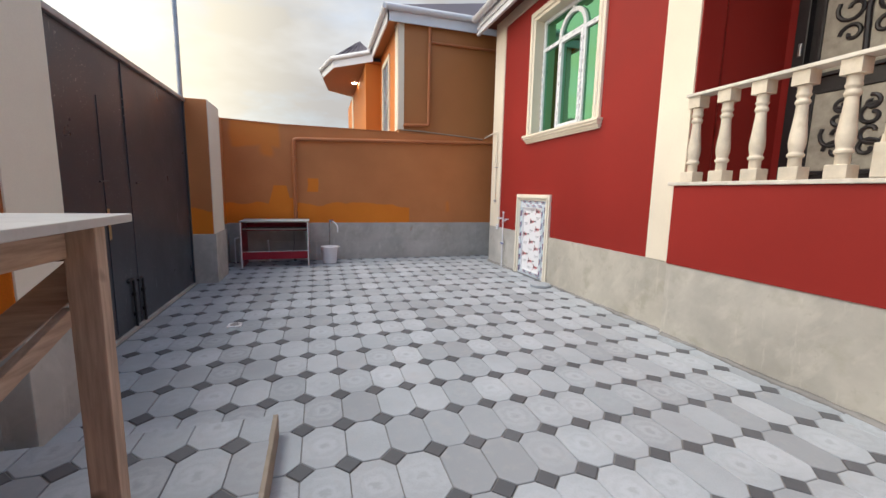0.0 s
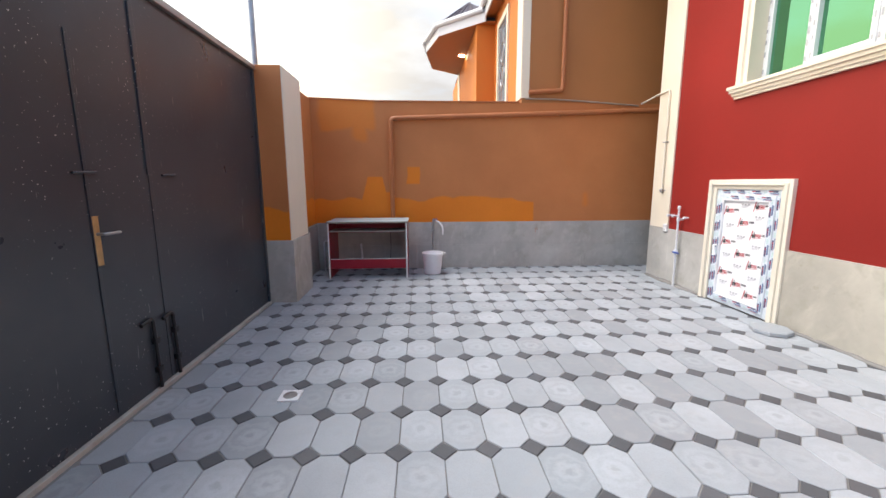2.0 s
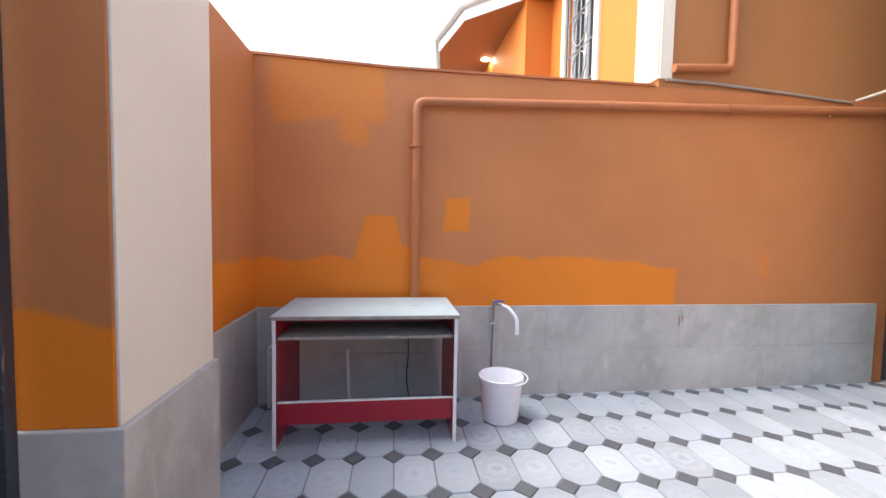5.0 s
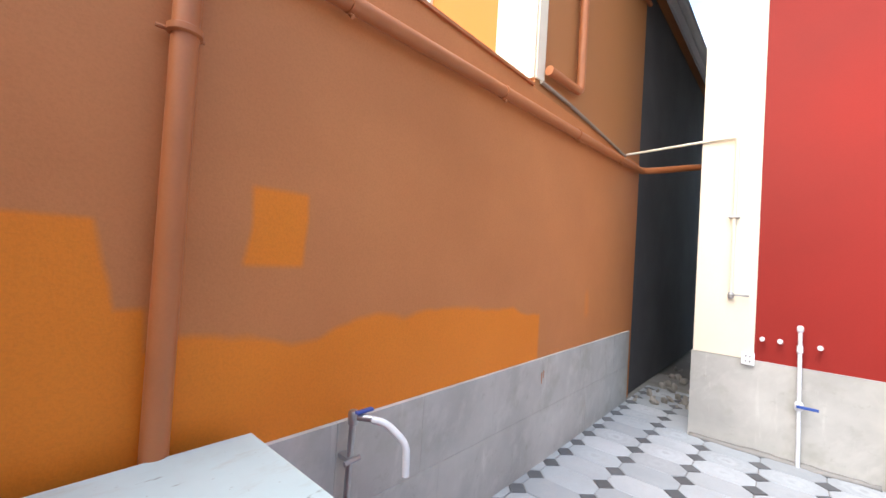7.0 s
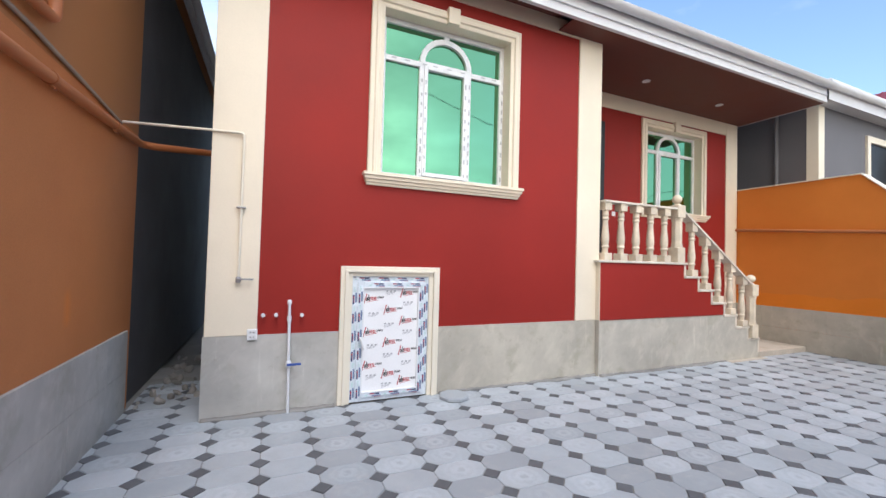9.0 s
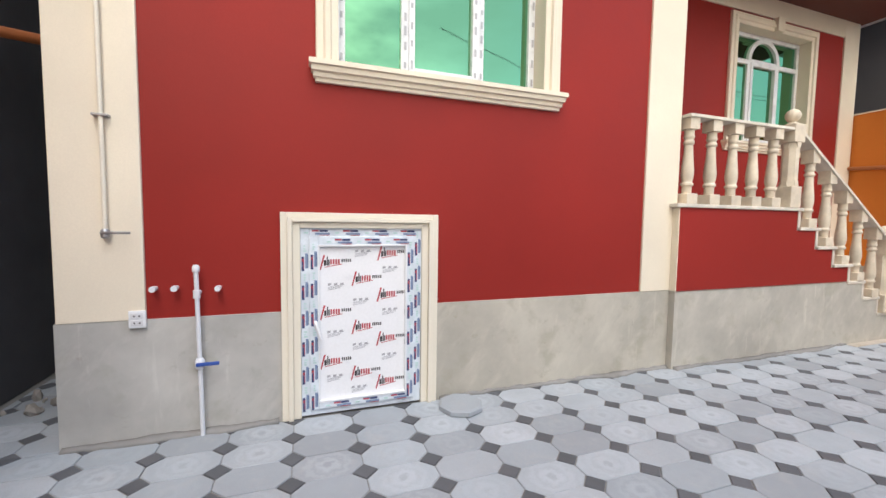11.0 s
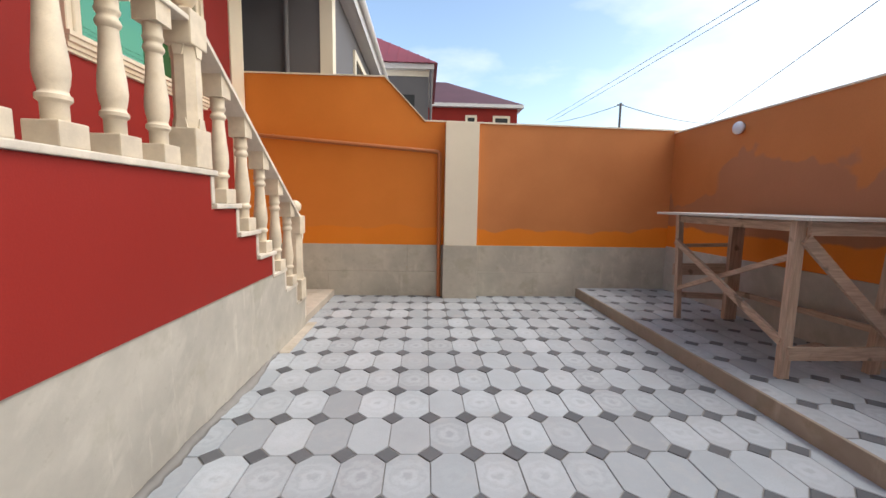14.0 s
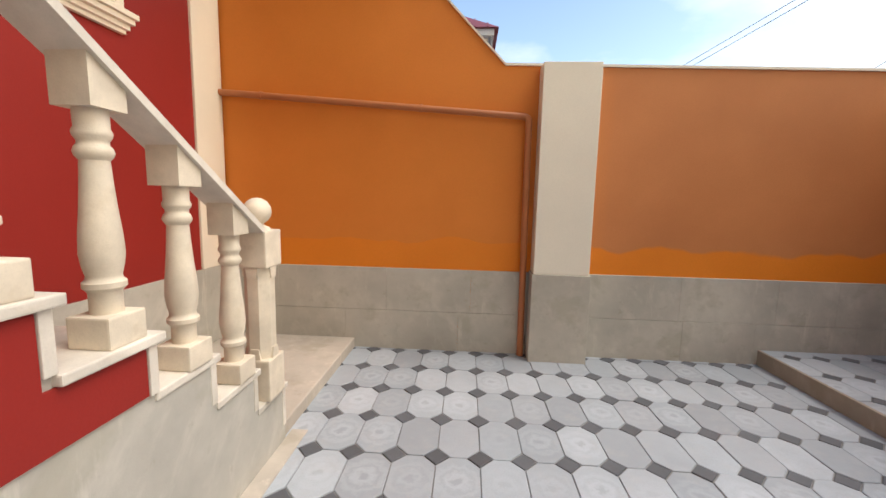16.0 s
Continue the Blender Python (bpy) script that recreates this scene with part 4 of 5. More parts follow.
for out, inn, px in ((w, w * 0.66, 0.022), (w * 0.66, w * 0.4, 0.036), (w * 0.4, 0.0, 0.014)):
    for a, b, c, d in ((CY0 - out, CY0 - inn, 0.0, CZ1 + out * 0.85), (CY1 + inn, CY1 + out, 0.0, CZ1 + out * 0.85), (CY0 - inn, CY1 + inn, CZ1 + inn * 0.85, CZ1 + out * 0.85)):
        box(bm, 3.301 - px, HX + 0.02, a, b, c, d, bevel=0.004)
part("surround", bm, CREAM_PALE, cd, "moulded cream surround")
FX = 3.303
bm = bmesh.new()
for q in ((CY0, CY0 + 0.055, 0.008, CZ1), (CY1 - 0.055, CY1, 0.008, CZ1), (CY0 + 0.055, CY1 - 0.055, CZ1 - 0.055, CZ1), (CY0 + 0.055, CY1 - 0.055, 0.008, 0.05)):
    box(bm, FX, FX + 0.07, *q, bevel=0.004)
part("frame", bm, FILM_BASE, cd, "white plastic frame in printed film")
bm = bmesh.new()
a, b, c, d = CY0 + 0.05, CY1 - 0.05, 0.045, CZ1 - 0.05
for q in ((a, a + 0.055, c, d), (b - 0.055, b, c, d), (a + 0.055, b - 0.055, d - 0.055, d), (a + 0.055, b - 0.055, c, c + 0.045)):
    box(bm, FX - 0.014, FX + 0.05, *q, bevel=0.005)
sash = part("sash", bm, FILM_BASE, cd, "white plastic door sash in printed film")
py0, py1, pz0, pz1 = a + 0.055, b - 0.055, c + 0.045, d - 0.055
panel = part("panel", bm_box(FX + 0.004, FX + 0.03, py0, py1, pz0, pz1), PANEL_WHITE, cd, "white panel with repeated red and black printing")
bm = bmesh.new()
for q in ((py0 - 0.004, py0 + 0.008), (py1 - 0.008, py1 + 0.004)):
    box(bm, FX - 0.018, FX + 0.004, *q, pz0, pz1, bevel=0.003)
box(bm, FX - 0.018, FX + 0.004, py0, py1, pz0 - 0.004, pz0 + 0.008, bevel=0.003)
box(bm, FX - 0.018, FX + 0.004, py0, py1, pz1 - 0.008, pz1 + 0.004, bevel=0.003)
part("bead", bm, PVC, panel, "white glazing bead")
# prints on the film: slanted marks and bars of their sizes
red, dark, grey = bmesh.new(), bmesh.new(), bmesh.new()
xf = FX + 0.0025


def bar(bm, y, z, wy, hz, lean=0.0, x=None):
    """A flat printed bar that starts at y (towards the south) and z, with an upward lean along it."""
    x = xf if x is None else x
    pts = [(y, z), (y - wy, z + lean * wy), (y - wy, z + lean * wy + hz), (y, z + hz)]
    prism(bm, pts, "x", x, x + 0.002)


LEAN = 0.16
PW, PH = py1 - py0, pz1 - pz0
MARKS = [(0.01, 0.155), (0.01, 0.475), (0.01, 0.795), (0.36, 0.265), (0.36, 0.580), (0.35, 0.885), (0.655, 0.070), (0.65, 0.375), (0.645, 0.670), (0.64, 0.962)]
for u, v in MARKS:
    y, zz = py1 - u * PW, pz1 - v * PH
    if zz + 0.10 > pz1:
        zz = pz1 - 0.10
    prism(red, [(y, zz), (y - 0.009, zz), (y - 0.034, zz + 0.092), (y - 0.024, zz + 0.092)], "x", xf, xf + 0.002)
    bar(dark, y - 0.026, zz + 0.024, 0.014, 0.034, LEAN)
    bar(dark, y - 0.043, zz + 0.026, 0.007, 0.056, LEAN)
    bar(dark, y - 0.052, zz + 0.026, 0.008, 0.036, LEAN)
    for k in range(4):
        bar(red, y - 0.064 - 0.0155 * k, zz + 0.032, 0.010, 0.032, LEAN)
    for k in range(5):
        bar(dark, y - 0.132 - 0.0125 * k, zz + 0.046, 0.008, 0.019, LEAN)
    bar(red, y - 0.03, zz + 0.014, 0.105, 0.004, LEAN)
for u, v in ((0.40, 0.07), (0.10, 0.28), (0.72, 0.18), (0.38, 0.385), (0.09, 0.585), (0.72, 0.46), (0.375, 0.68), (0.085, 0.875), (0.715, 0.765), (0.36, 0.965)):
    y, zz = py1 - u * PW, pz1 - v * PH
    for k in range(3):
        bar(grey, y - 0.037 * k, zz + 0.022, 0.020, 0.014, LEAN)
    for k in range(3):
        bar(grey, y, zz + 0.010 - 0.008 * k, 0.10 - 0.012 * k, 0.003, LEAN)
tagged(part("red_print", red, FILM_RED, panel), kind="stuff")
tagged(part("black_print", dark, FILM_DARK, panel), kind="stuff")
tagged(part("grey_print", grey, FILM_GREY, panel), kind="stuff")
blue, red, teal, steel = bmesh.new(), bmesh.new(), bmesh.new(), bmesh.new()
rng = random.Random(3)
for yc, x, up in ((CY1 - 0.026, FX - 0.0025, 0.0), (CY1 - 0.078, FX - 0.0165, 0.012), (CY0 + 0.026, FX - 0.0025, 0.085), (CY0 + 0.078, FX - 0.0165, 0.02)):
    z = 0.035 + up
    while z < CZ1 - 0.14:
        box(blue, x, x + 0.002, yc + 0.004, yc + 0.019, z, z + 0.088)
        box(red, x - 0.0005, x + 0.002, yc + 0.005, yc + 0.0085, z + 0.012, z + 0.080)
        box(red, x - 0.0005, x + 0.002, yc + 0.010, yc + 0.017, z + 0.058, z + 0.074)
        box(steel, x, x + 0.002, yc - 0.016, yc - 0.002, z + 0.016, z + 0.108)
        box(blue, x - 0.0005, x + 0.002, yc - 0.0185, yc - 0.0155, z + 0.02, z + 0.1)
        for q in (0.118, 0.132, 0.148):
            box(teal, x, x + 0.002, yc - 0.006 + rng.uniform(-0.006, 0.006), yc + 0.008, z + q, z + q + 0.008)
        z += 0.176
for zc, x, off in ((CZ1 - 0.026, FX - 0.0025, 0.05), (CZ1 - 0.080, FX - 0.0165, 0.10), (0.066, FX - 0.0165, 0.11)):
    y = CY0 + off
    while y < CY1 - 0.16:
        box(blue, x, x + 0.002, y, y + 0.048, zc + 0.003, zc + 0.015)
        box(red, x, x + 0.002, y + 0.052, y + 0.092, zc + 0.005, zc + 0.013)
        box(steel, x, x + 0.002, y + 0.050, y + 0.094, zc + 0.014, zc + 0.017)
        box(steel, x, x + 0.002, y - 0.012, y + 0.075, zc - 0.014, zc - 0.003)
        box(red, x - 0.0005, x + 0.002, y - 0.01, y + 0.05, zc - 0.019, zc - 0.016)
        box(teal, x, x + 0.002, y + 0.115, y + 0.14, zc - 0.008, zc + 0.002)
        y += 0.183
tagged(part("blue_print", blue, FILM_BLUE, cd), kind="stuff")
tagged(part("steel_blue_print", steel, FILM_STEEL, cd), kind="stuff")
tagged(part("red_print", red, FILM_RED, cd), kind="stuff")
tagged(part("teal_print", teal, FILM_TEAL, cd), kind="stuff")
bm = bmesh.new()
tube(bm, bend([(FX - 0.012, CY1 - 0.085, 0.60), (FX - 0.055, CY1 - 0.085, 0.60), (FX - 0.055, CY1 - 0.115, 0.50)], 0.02), 0.011, 10)
part("handle", bm, PVC, sash, "white lever handle wrapped in film", True)

# ---- pipes and fittings on the house ----
wp = thing("water_riser", "white plastic water pipe with a blue lever valve", "pipe", (3.26, 6.41, 0))
bm = bmesh.new()
tube(bm, [(3.26, 6.405, -0.008), (3.263, 6.42, 0.945)], 0.012, 14)
part("pipe", bm, PPR, wp, smooth=True)
bm = bmesh.new()
lathe(bm, [(0.017, 0), (0.0185, 0.004), (0.0185, 0.03), (0.012, 0.04)], 3.263, 6.42, 0.93, 14)
part("cap", bm, PPR, wp, smooth=True)
bm = bmesh.new()
lathe(bm, [(0.018, 0), (0.018, 0.045)], 3.262, 6.418, 0.785, 14)
tube(bm, [(3.262, 6.418, 0.81), (3.315, 6.418, 0.81)], 0.014, 12)
part("tee", bm, PPR, wp, smooth=True)
bm = bmesh.new()
lathe(bm, [(0.018, 0), (0.025, 0.012), (0.025, 0.045), (0.018, 0.06)], 3.261, 6.412, 0.385, 14)
valve = part("valve", bm, PPR, wp, smooth=True)
bm = bmesh.new()
box(bm, 3.225, 3.237, 6.31, 6.425, 0.408, 0.428, bevel=0.004)
box(bm, 3.233, 3.25, 6.402, 6.422, 0.410, 0.426, bevel=0.003)
part("lever", bm, BLUE, valve, "blue lever")
for y, z in ((6.625, 0.842), (6.525, 0.842), (6.315, 0.835)):
    bm = bmesh.new()
    tube(bm, [(3.32, y, z), (3.27, y, z)], 0.011, 12)
    tube(bm, [(3.275, y, z), (3.253, y, z)], 0.016, 12)
    ob = part("pipe_stub", bm, PPR, smooth=True)
    tagged(ob, "short white capped water pipe stub in the red wall", "pipe", "capped pipe stubs")
gp = thing("gas_pipe", "thin cream painted gas pipe with a small steel tap", "pipe", (3.275, 6.81, 1.14))
bm = bmesh.new()
tube(bm, bend([(3.275, 6.825, 1.16), (3.275, 6.825, 2.365), (3.285, 7.05, 2.36), (3.395, 7.68, 2.36)], 0.03), 0.011, 10)
part("pipe", bm, CREAM_PALE, gp, smooth=True)
part("clip", bm_box(3.26, 3.3, 6.79, 6.86, 1.735, 1.748, bevel=0.003), METAL, gp)
bm = bmesh.new()
lathe(bm, [(0.012, 0), (0.02, 0.008), (0.02, 0.04), (0.012, 0.05)], 3.275, 6.825, 1.115, 12)
box(bm, 3.25, 3.258, 6.71, 6.84, 1.138, 1.152, bevel=0.003)
part("tap", bm, METAL, gp, "steel tap", True)
so = thing("socket_outlet", "white double power socket on the cream pilaster", "socket", (3.287, 6.71, 0.68))
part("plate", bm_box(3.283, 3.299, 6.665, 6.745, 0.632, 0.725, bevel=0.004), PVC, so)
for z in (0.66, 0.698):
    part("face", bm_box(3.28, 3.2835, 6.677, 6.733, z - 0.015, z + 0.015, bevel=0.001), FASCIA, so)
    for y in (6.693, 6.717):
        part("hole", bm_box(3.2785, 3.2803, y - 0.004, y + 0.004, z - 0.004, z + 0.004), BLACK, so)

# ---- drainpipes ----
dn = thing("drainpipe", "orange painted drainpipe running along the boundary wall", "pipe", (-0.19, NY, 0.7))
PY = NY - 0.045
bm = bmesh.new()
tube(bm, bend([(-0.20, PY, 0.66), (-0.20, PY, 2.137), (3.74, PY, 2.275), (3.83, PY - 0.1, 2.285), (4.45, 7.05, 2.42)], 0.06), 0.032, 14)
part("pipe", bm, PIPE_ORANGE, dn, smooth=True)
for z in (1.815,):
    bm = bmesh.new()
    lathe(bm, [(0.034, 0), (0.041, 0.004), (0.041, 0.02), (0.034, 0.024)], -0.201, PY, z, 16)
    tube(bm, [(-0.26, PY + 0.02, z + 0.012), (-0.15, PY + 0.02, z + 0.012)], 0.006, 8)
    part("clamp", bm, PIPE_ORANGE, dn, smooth=True)
for x in (0.28, 1.25, 2.2, 3.1):
    z = 2.137 + (x + 0.20) / 3.94 * 0.138
    bm = bmesh.new()
    tube(bm, [(x - 0.008, PY, z), (x + 0.008, PY, z)], 0.037, 14)
    tube(bm, [(x, PY, z - 0.04), (x, PY - 0.02, z - 0.055)], 0.008, 8)
    part("clamp", bm, PIPE_ORANGE, dn, smooth=True)
ds = thing("drainpipe", "orange painted drainpipe beside the cream pilaster", "pipe", (1.86, SY, 0))
bm = bmesh.new()
tube(bm, bend([(1.86, SY + 0.05, 0.0), (1.875, SY + 0.05, 1.905), (4.37, SY + 0.05, 2.075), (4.37, SY + 0.05, 2.15)], 0.04), 0.026, 12)
part("pipe", bm, PIPE_ORANGE, ds, smooth=True)
for x, z in ((2.71, 1.962), (3.99, 2.049)):
    bm = bmesh.new()
    tube(bm, [(x - 0.01, SY + 0.05, z), (x + 0.01, SY + 0.05, z + 0.002)], 0.031, 12)
    part("clamp", bm, PIPE_ORANGE, ds, smooth=True)
dh = thing("downpipe", "cream painted downpipe at the house corner", "pipe", (4.3, -1.56, 2.1))
bm = bmesh.new()
tube(bm, [(4.37, SY + 0.05, 2.13), (4.37, SY + 0.05, 2.84), (4.38, SY + 0.03, 4.09)], 0.03, 12)
part("pipe", bm, CREAM, dh, smooth=True)

# ---- desk, tap, bucket ----
desk = thing("desk", "old computer desk with a worn pale top and crimson sides", "desk", (-0.48, 7.34, 0))
X0, X1, D0, D1, TZ = -1.01, 0.02, 7.045, 7.625, 0.757
bm = bmesh.new()
box(bm, X0 - 0.01, X1 + 0.01, D0, D1, TZ - 0.018, TZ, bevel=0.003)
top = part("top", bm, DESK_TOP, desk, "stained pale laminate top")
part("top_edge", bm_box(X0 - 0.011, X1 + 0.011, D0 - 0.004, D0, TZ - 0.022, TZ - 0.003), CHIP, top, "bare chipboard edge")
for x in (X0, X1 - 0.018):
    side = part("side_panel", bm_box(x, x + 0.018, D0 + 0.005, D1 - 0.01, 0.0, TZ - 0.018), DESK_RED, desk, "crimson side panel")
    part("edging", bm_box(x - 0.001, x + 0.019, D0 + 0.001, D0 + 0.005, 0.0, TZ - 0.018), DESK_EDGE, side, "white edging strip")
part("keyboard_shelf", bm_box(X0 + 0.02, X1 - 0.02, D0 + 0.03, D1 - 0.2, 0.615, 0.632, bevel=0.002), CHIP, desk, "bare chipboard keyboard shelf")
part("stretcher", bm_box(X0 + 0.018, X1 - 0.018, D0 + 0.03, D0 + 0.048, 0.13, 0.255, bevel=0.002), DESK_RED, desk, "crimson foot board")
part("stretcher_edge", bm_box(X0 + 0.018, X1 - 0.018, D0 + 0.029, D0 + 0.049, 0.255, 0.261), DESK_EDGE, desk, "white edging strip")
part("rail", bm_box(X0 + 0.018, X1 - 0.018, D1 - 0.06, D1 - 0.042, 0.55, TZ - 0.018), DESK_RED, desk)
tap = thing("garden_tap", "steel standpipe tap with a white spout and blue handle", "tap", (0.38, 7.60, 0))
bm = bmesh.new()
tube(bm, [(0.37, 7.625, -0.008), (0.385, 7.62, 0.70)], 0.012, 12)
part("pipe", bm, METAL, tap, smooth=True)
bm = bmesh.new()
lathe(bm, [(0.016, 0), (0.019, 0.005), (0.019, 0.04), (0.014, 0.05)], 0.386, 7.62, 0.685, 12)
tube(bm, [(0.386, 7.62, 0.712), (0.43, 7.57, 0.71)], 0.013, 12)
part("body", bm, METAL, tap, "chromed tap body", True)
bm = bmesh.new()
tube(bm, bend([(0.43, 7.57, 0.705), (0.46, 7.53, 0.70), (0.51, 7.47, 0.63), (0.51, 7.465, 0.52)], 0.03), 0.013, 12)
part("spout", bm, PPR, tap, "white plastic spout", True)
part("handle", bm_box(0.38, 0.45, 7.585, 7.605, 0.728, 0.738, bevel=0.003), BLUE, tap, "blue handle")
bm = bmesh.new()
tube(bm, [(0.345, 7.60, 0.565), (0.41, 7.60, 0.57)], 0.009, 8)
box(bm, 0.365, 0.392, 7.61, NY - 0.022, 0.56, 0.575)
part("clamp", bm, METAL, tap, smooth=True)
bk = thing("bucket", "white plastic bucket with its bail handle up", "bucket", (0.36, 7.315, 0))
bm = bmesh.new()
lathe(bm, [(0.108, 0.0), (0.114, 0.006), (0.140, 0.26), (0.147, 0.262), (0.149, 0.275), (0.149, 0.292), (0.143, 0.297), (0.138, 0.290), (0.112, 0.02), (0.02, 0.016)], 0.36, 7.315, -0.001, 32)
part("body", bm, BUCKET, bk, smooth=True)
bm = bmesh.new()
pts = [(0.36 + 0.045 + 0.13 * math.sin(math.pi * k / 10), 7.315 - 0.147 * math.cos(math.pi * k / 10), 0.272 + 0.012 * math.sin(math.pi * k / 10)) for k in range(11)]
tube(bm, pts, 0.005, 8)
part("bail", bm, BUCKET, bk, "thin bail handle", True)
bm = bmesh.new()
tube(bm, bend([(-1.19, 7.60, -0.008), (-1.19, 7.60, 0.42), (-1.13, 7.64, 0.43)], 0.02), 0.012, 10)
tagged(part("pipe_stub", bm, PPR, smooth=True), "grey pipe stub rising in the corner behind the desk", "pipe")

bm = bmesh.new()
tube(bm, [(-0.655, 7.655, -0.004), (-0.672, 7.655, 0.36), (-0.672, 7.67, 0.372)], 0.013, 10)
tagged(part("pipe_stub", bm, PPR, smooth=True), "thin white pipe against the cement base behind the desk", "pipe")
cb = thing("cable", "thin dark cable hanging behind the desk to a small plug", "cable", (-0.235, 7.65, 0))
bm = bmesh.new()
tube(bm, bend([(-0.245, 7.655, 0.62), (-0.238, 7.655, 0.33), (-0.252, 7.652, 0.16), (-0.232, 7.645, 0.03)], 0.03), 0.004, 6)
part("lead", bm, BLACK, cb, smooth=True)
part("plug", bm_box(-0.252, -0.205, 7.62, 7.65, -0.003, 0.026, bevel=0.005), BLACK, cb)

# ---- workbench on the raised paving ----
wb = thing("workbench", "rough raw pine workbench with a pale dusty top and cross braces", "workbench", (-0.75, 0.65, DECK))
Z0, ZT = DECK, 1.175
bm = bmesh.new()
box(bm, -1.22, -0.295, -0.25, 1.37, ZT, ZT + 0.022, bevel=0.003)
part("top", bm, BENCH_TOP, wb, "pale dusty board top")
LG = {"nf": (-0.350, 1.245), "nb": (-1.065, 1.175), "sf": (-0.545, -0.170), "sb": (-1.065, -0.142)}
for key, (x, y) in LG.items():
    bm = bmesh.new()
    top_x = x + (0.06 if key == "sf" else 0.0)
    w = {"nf": 0.066, "sf": 0.05, "sb": 0.125}.get(key, 0.085)
    beam(bm, (x, y, Z0), (top_x, y + {'nf': 0.0, 'nb': 0.06}.get(key, 0.0), ZT - 0.002), w, 0.05, (0, 1, 0), 0.003)
    part("leg", bm, WOOD, wb)
for a, b, w, h in (((-0.375, 1.297, ZT - 0.05), (-1.105, 1.297, ZT - 0.05), 0.03, 0.085), ((-0.485, -0.207, ZT - 0.04), (-1.095, -0.179, ZT - 0.04), 0.03, 0.07),
                   ((-0.385, 1.213, ZT - 0.045), (-0.485, -0.133, ZT - 0.045), 0.03, 0.06), ((-1.105, 1.138, ZT - 0.045), (-1.105, -0.123, ZT - 0.045), 0.03, 0.06)):
    bm = bmesh.new()
    beam(bm, a, b, w, h, (0, 0, 1), 0.003)
    part("apron", bm, WOOD_X if abs(a[0] - b[0]) > abs(a[1] - b[1]) else WOOD_Y, wb)
for a, b, w, h in (((-0.345, 1.278, 0.30), (-1.105, 1.231, 0.28), 0.028, 0.09), ((-0.545, -0.203, 0.36), (-1.085, -0.179, 0.34), 0.028, 0.06), ((-0.485, -0.207, 0.62), (-1.105, -0.179, 0.63), 0.03, 0.12),
                   ((-0.495, -0.203, 0.86), (-1.085, -0.179, 0.88), 0.028, 0.035)):
    bm = bmesh.new()
    beam(bm, a, b, w, h, (0, 0, 1), 0.003)
    part("rail", bm, WOOD_X if abs(a[0] - b[0]) > abs(a[1] - b[1]) else WOOD_Y, wb)
for a, b, w, h in (((-0.480, -0.189, 0.91), (-0.320, 1.250, 0.37), 0.028, 0.055), ((-0.520, -0.170, 0.43), (-0.390, 1.241, 0.96), 0.022, 0.04), ((-0.375, 1.278, 1.06), (-1.065, 1.250, 0.42), 0.028, 0.075),
                   ((-1.095, -0.123, 0.40), (-1.095, 1.157, 0.42), 0.028, 0.05)):
    bm = bmesh.new()
    beam(bm, a, b, w, h, (0, 0, 1), 0.003)
    part("brace", bm, WOOD_X if abs(a[0] - b[0]) > abs(a[1] - b[1]) else WOOD_Y, wb)
bm = bmesh.new()
beam(bm, (-0.665, 0.904, 0.145), (-1.165, 0.717, 0.145), 0.07, 0.05, (0, 0, 1), 0.004)
tagged(part("timber_offcut", bm, WOOD), "short pale timber offcut lying under the workbench", "timber")

# ---- small things on the ground and walls ----
bm = bmesh.new()
lathe(bm, [(0.145, 0.0), (0.152, 0.006), (0.150, 0.030), (0.135, 0.038)], 3.135, 4.885, 0.0, 8)
tagged(part("loose_paver", bm, OCT), "loose pale octagon paver lying against the house base", "paver")
dr = thing("floor_drain", "small square bright steel floor drain set in the paving", "drain", (-0.58, 4.075, 0))
part("plate", bm_box(-0.64, -0.52, 4.015, 4.135, -0.004, 0.010, bevel=0.002), PVC, dr)
bm = bmesh.new()
lathe(bm, [(0.040, 0), (0.040, 0.003), (0.028, 0.003), (0.028, 0.001)], -0.58, 4.075, 0.010, 20)
part("grate", bm, METAL, dr, smooth=True)
wl = thing("wall_lamp", "round opal bulkhead lamp on the orange street wall", "lamp", (WX, -0.48, 2.09))
bm = bmesh.new()
tube(bm, [(WX, -0.48, 2.09), (WX + 0.03, -0.48, 2.09)], 0.056, 24)
part("base", bm, METAL, wl, smooth=True)
bm = bmesh.new()
bmesh.ops.create_uvsphere(bm, u_segments=24, v_segments=14, radius=0.068, matrix=Matrix.Translation((WX + 0.035, -0.48, 2.09)) @ Matrix.Diagonal((0.65, 1, 1, 1)))
part("globe", bm, OPAL, wl, "opal glass globe", True)
bm = bmesh.new()
rng = random.Random(11)
for k in range(46):
    x, y, r = rng.uniform(3.7, 5.6), rng.uniform(7.15, 7.62), rng.uniform(0.015, 0.06)
    m = Matrix.Translation((x, y, r * 0.35)) @ Euler((rng.uniform(0, 3), rng.uniform(0, 3), rng.uniform(0, 3))).to_matrix().to_4x4() @ Matrix.Diagonal((1, rng.uniform(0.5, 1), rng.uniform(0.3, 0.7), 1))
    bmesh.ops.create_icosphere(bm, subdivisions=1, radius=r, matrix=m)
tagged(part("rubble", bm, RUBBLE), "broken stone and plaster rubble in the dark side passage", "rubble", kind="stuff")

sw = thing("light_switch", "square white light switch on the red wall beside the front door", "switch", (BX, 1.55, 2.165))
plate = part("plate", bm_box(BX - 0.009, BX, 1.516, 1.586, 2.130, 2.202, bevel=0.003), PVC, sw)
part("rocker", bm_box(BX - 0.013, BX - 0.009, 1.530, 1.572, 2.142, 2.190, bevel=0.001), FASCIA, plate)


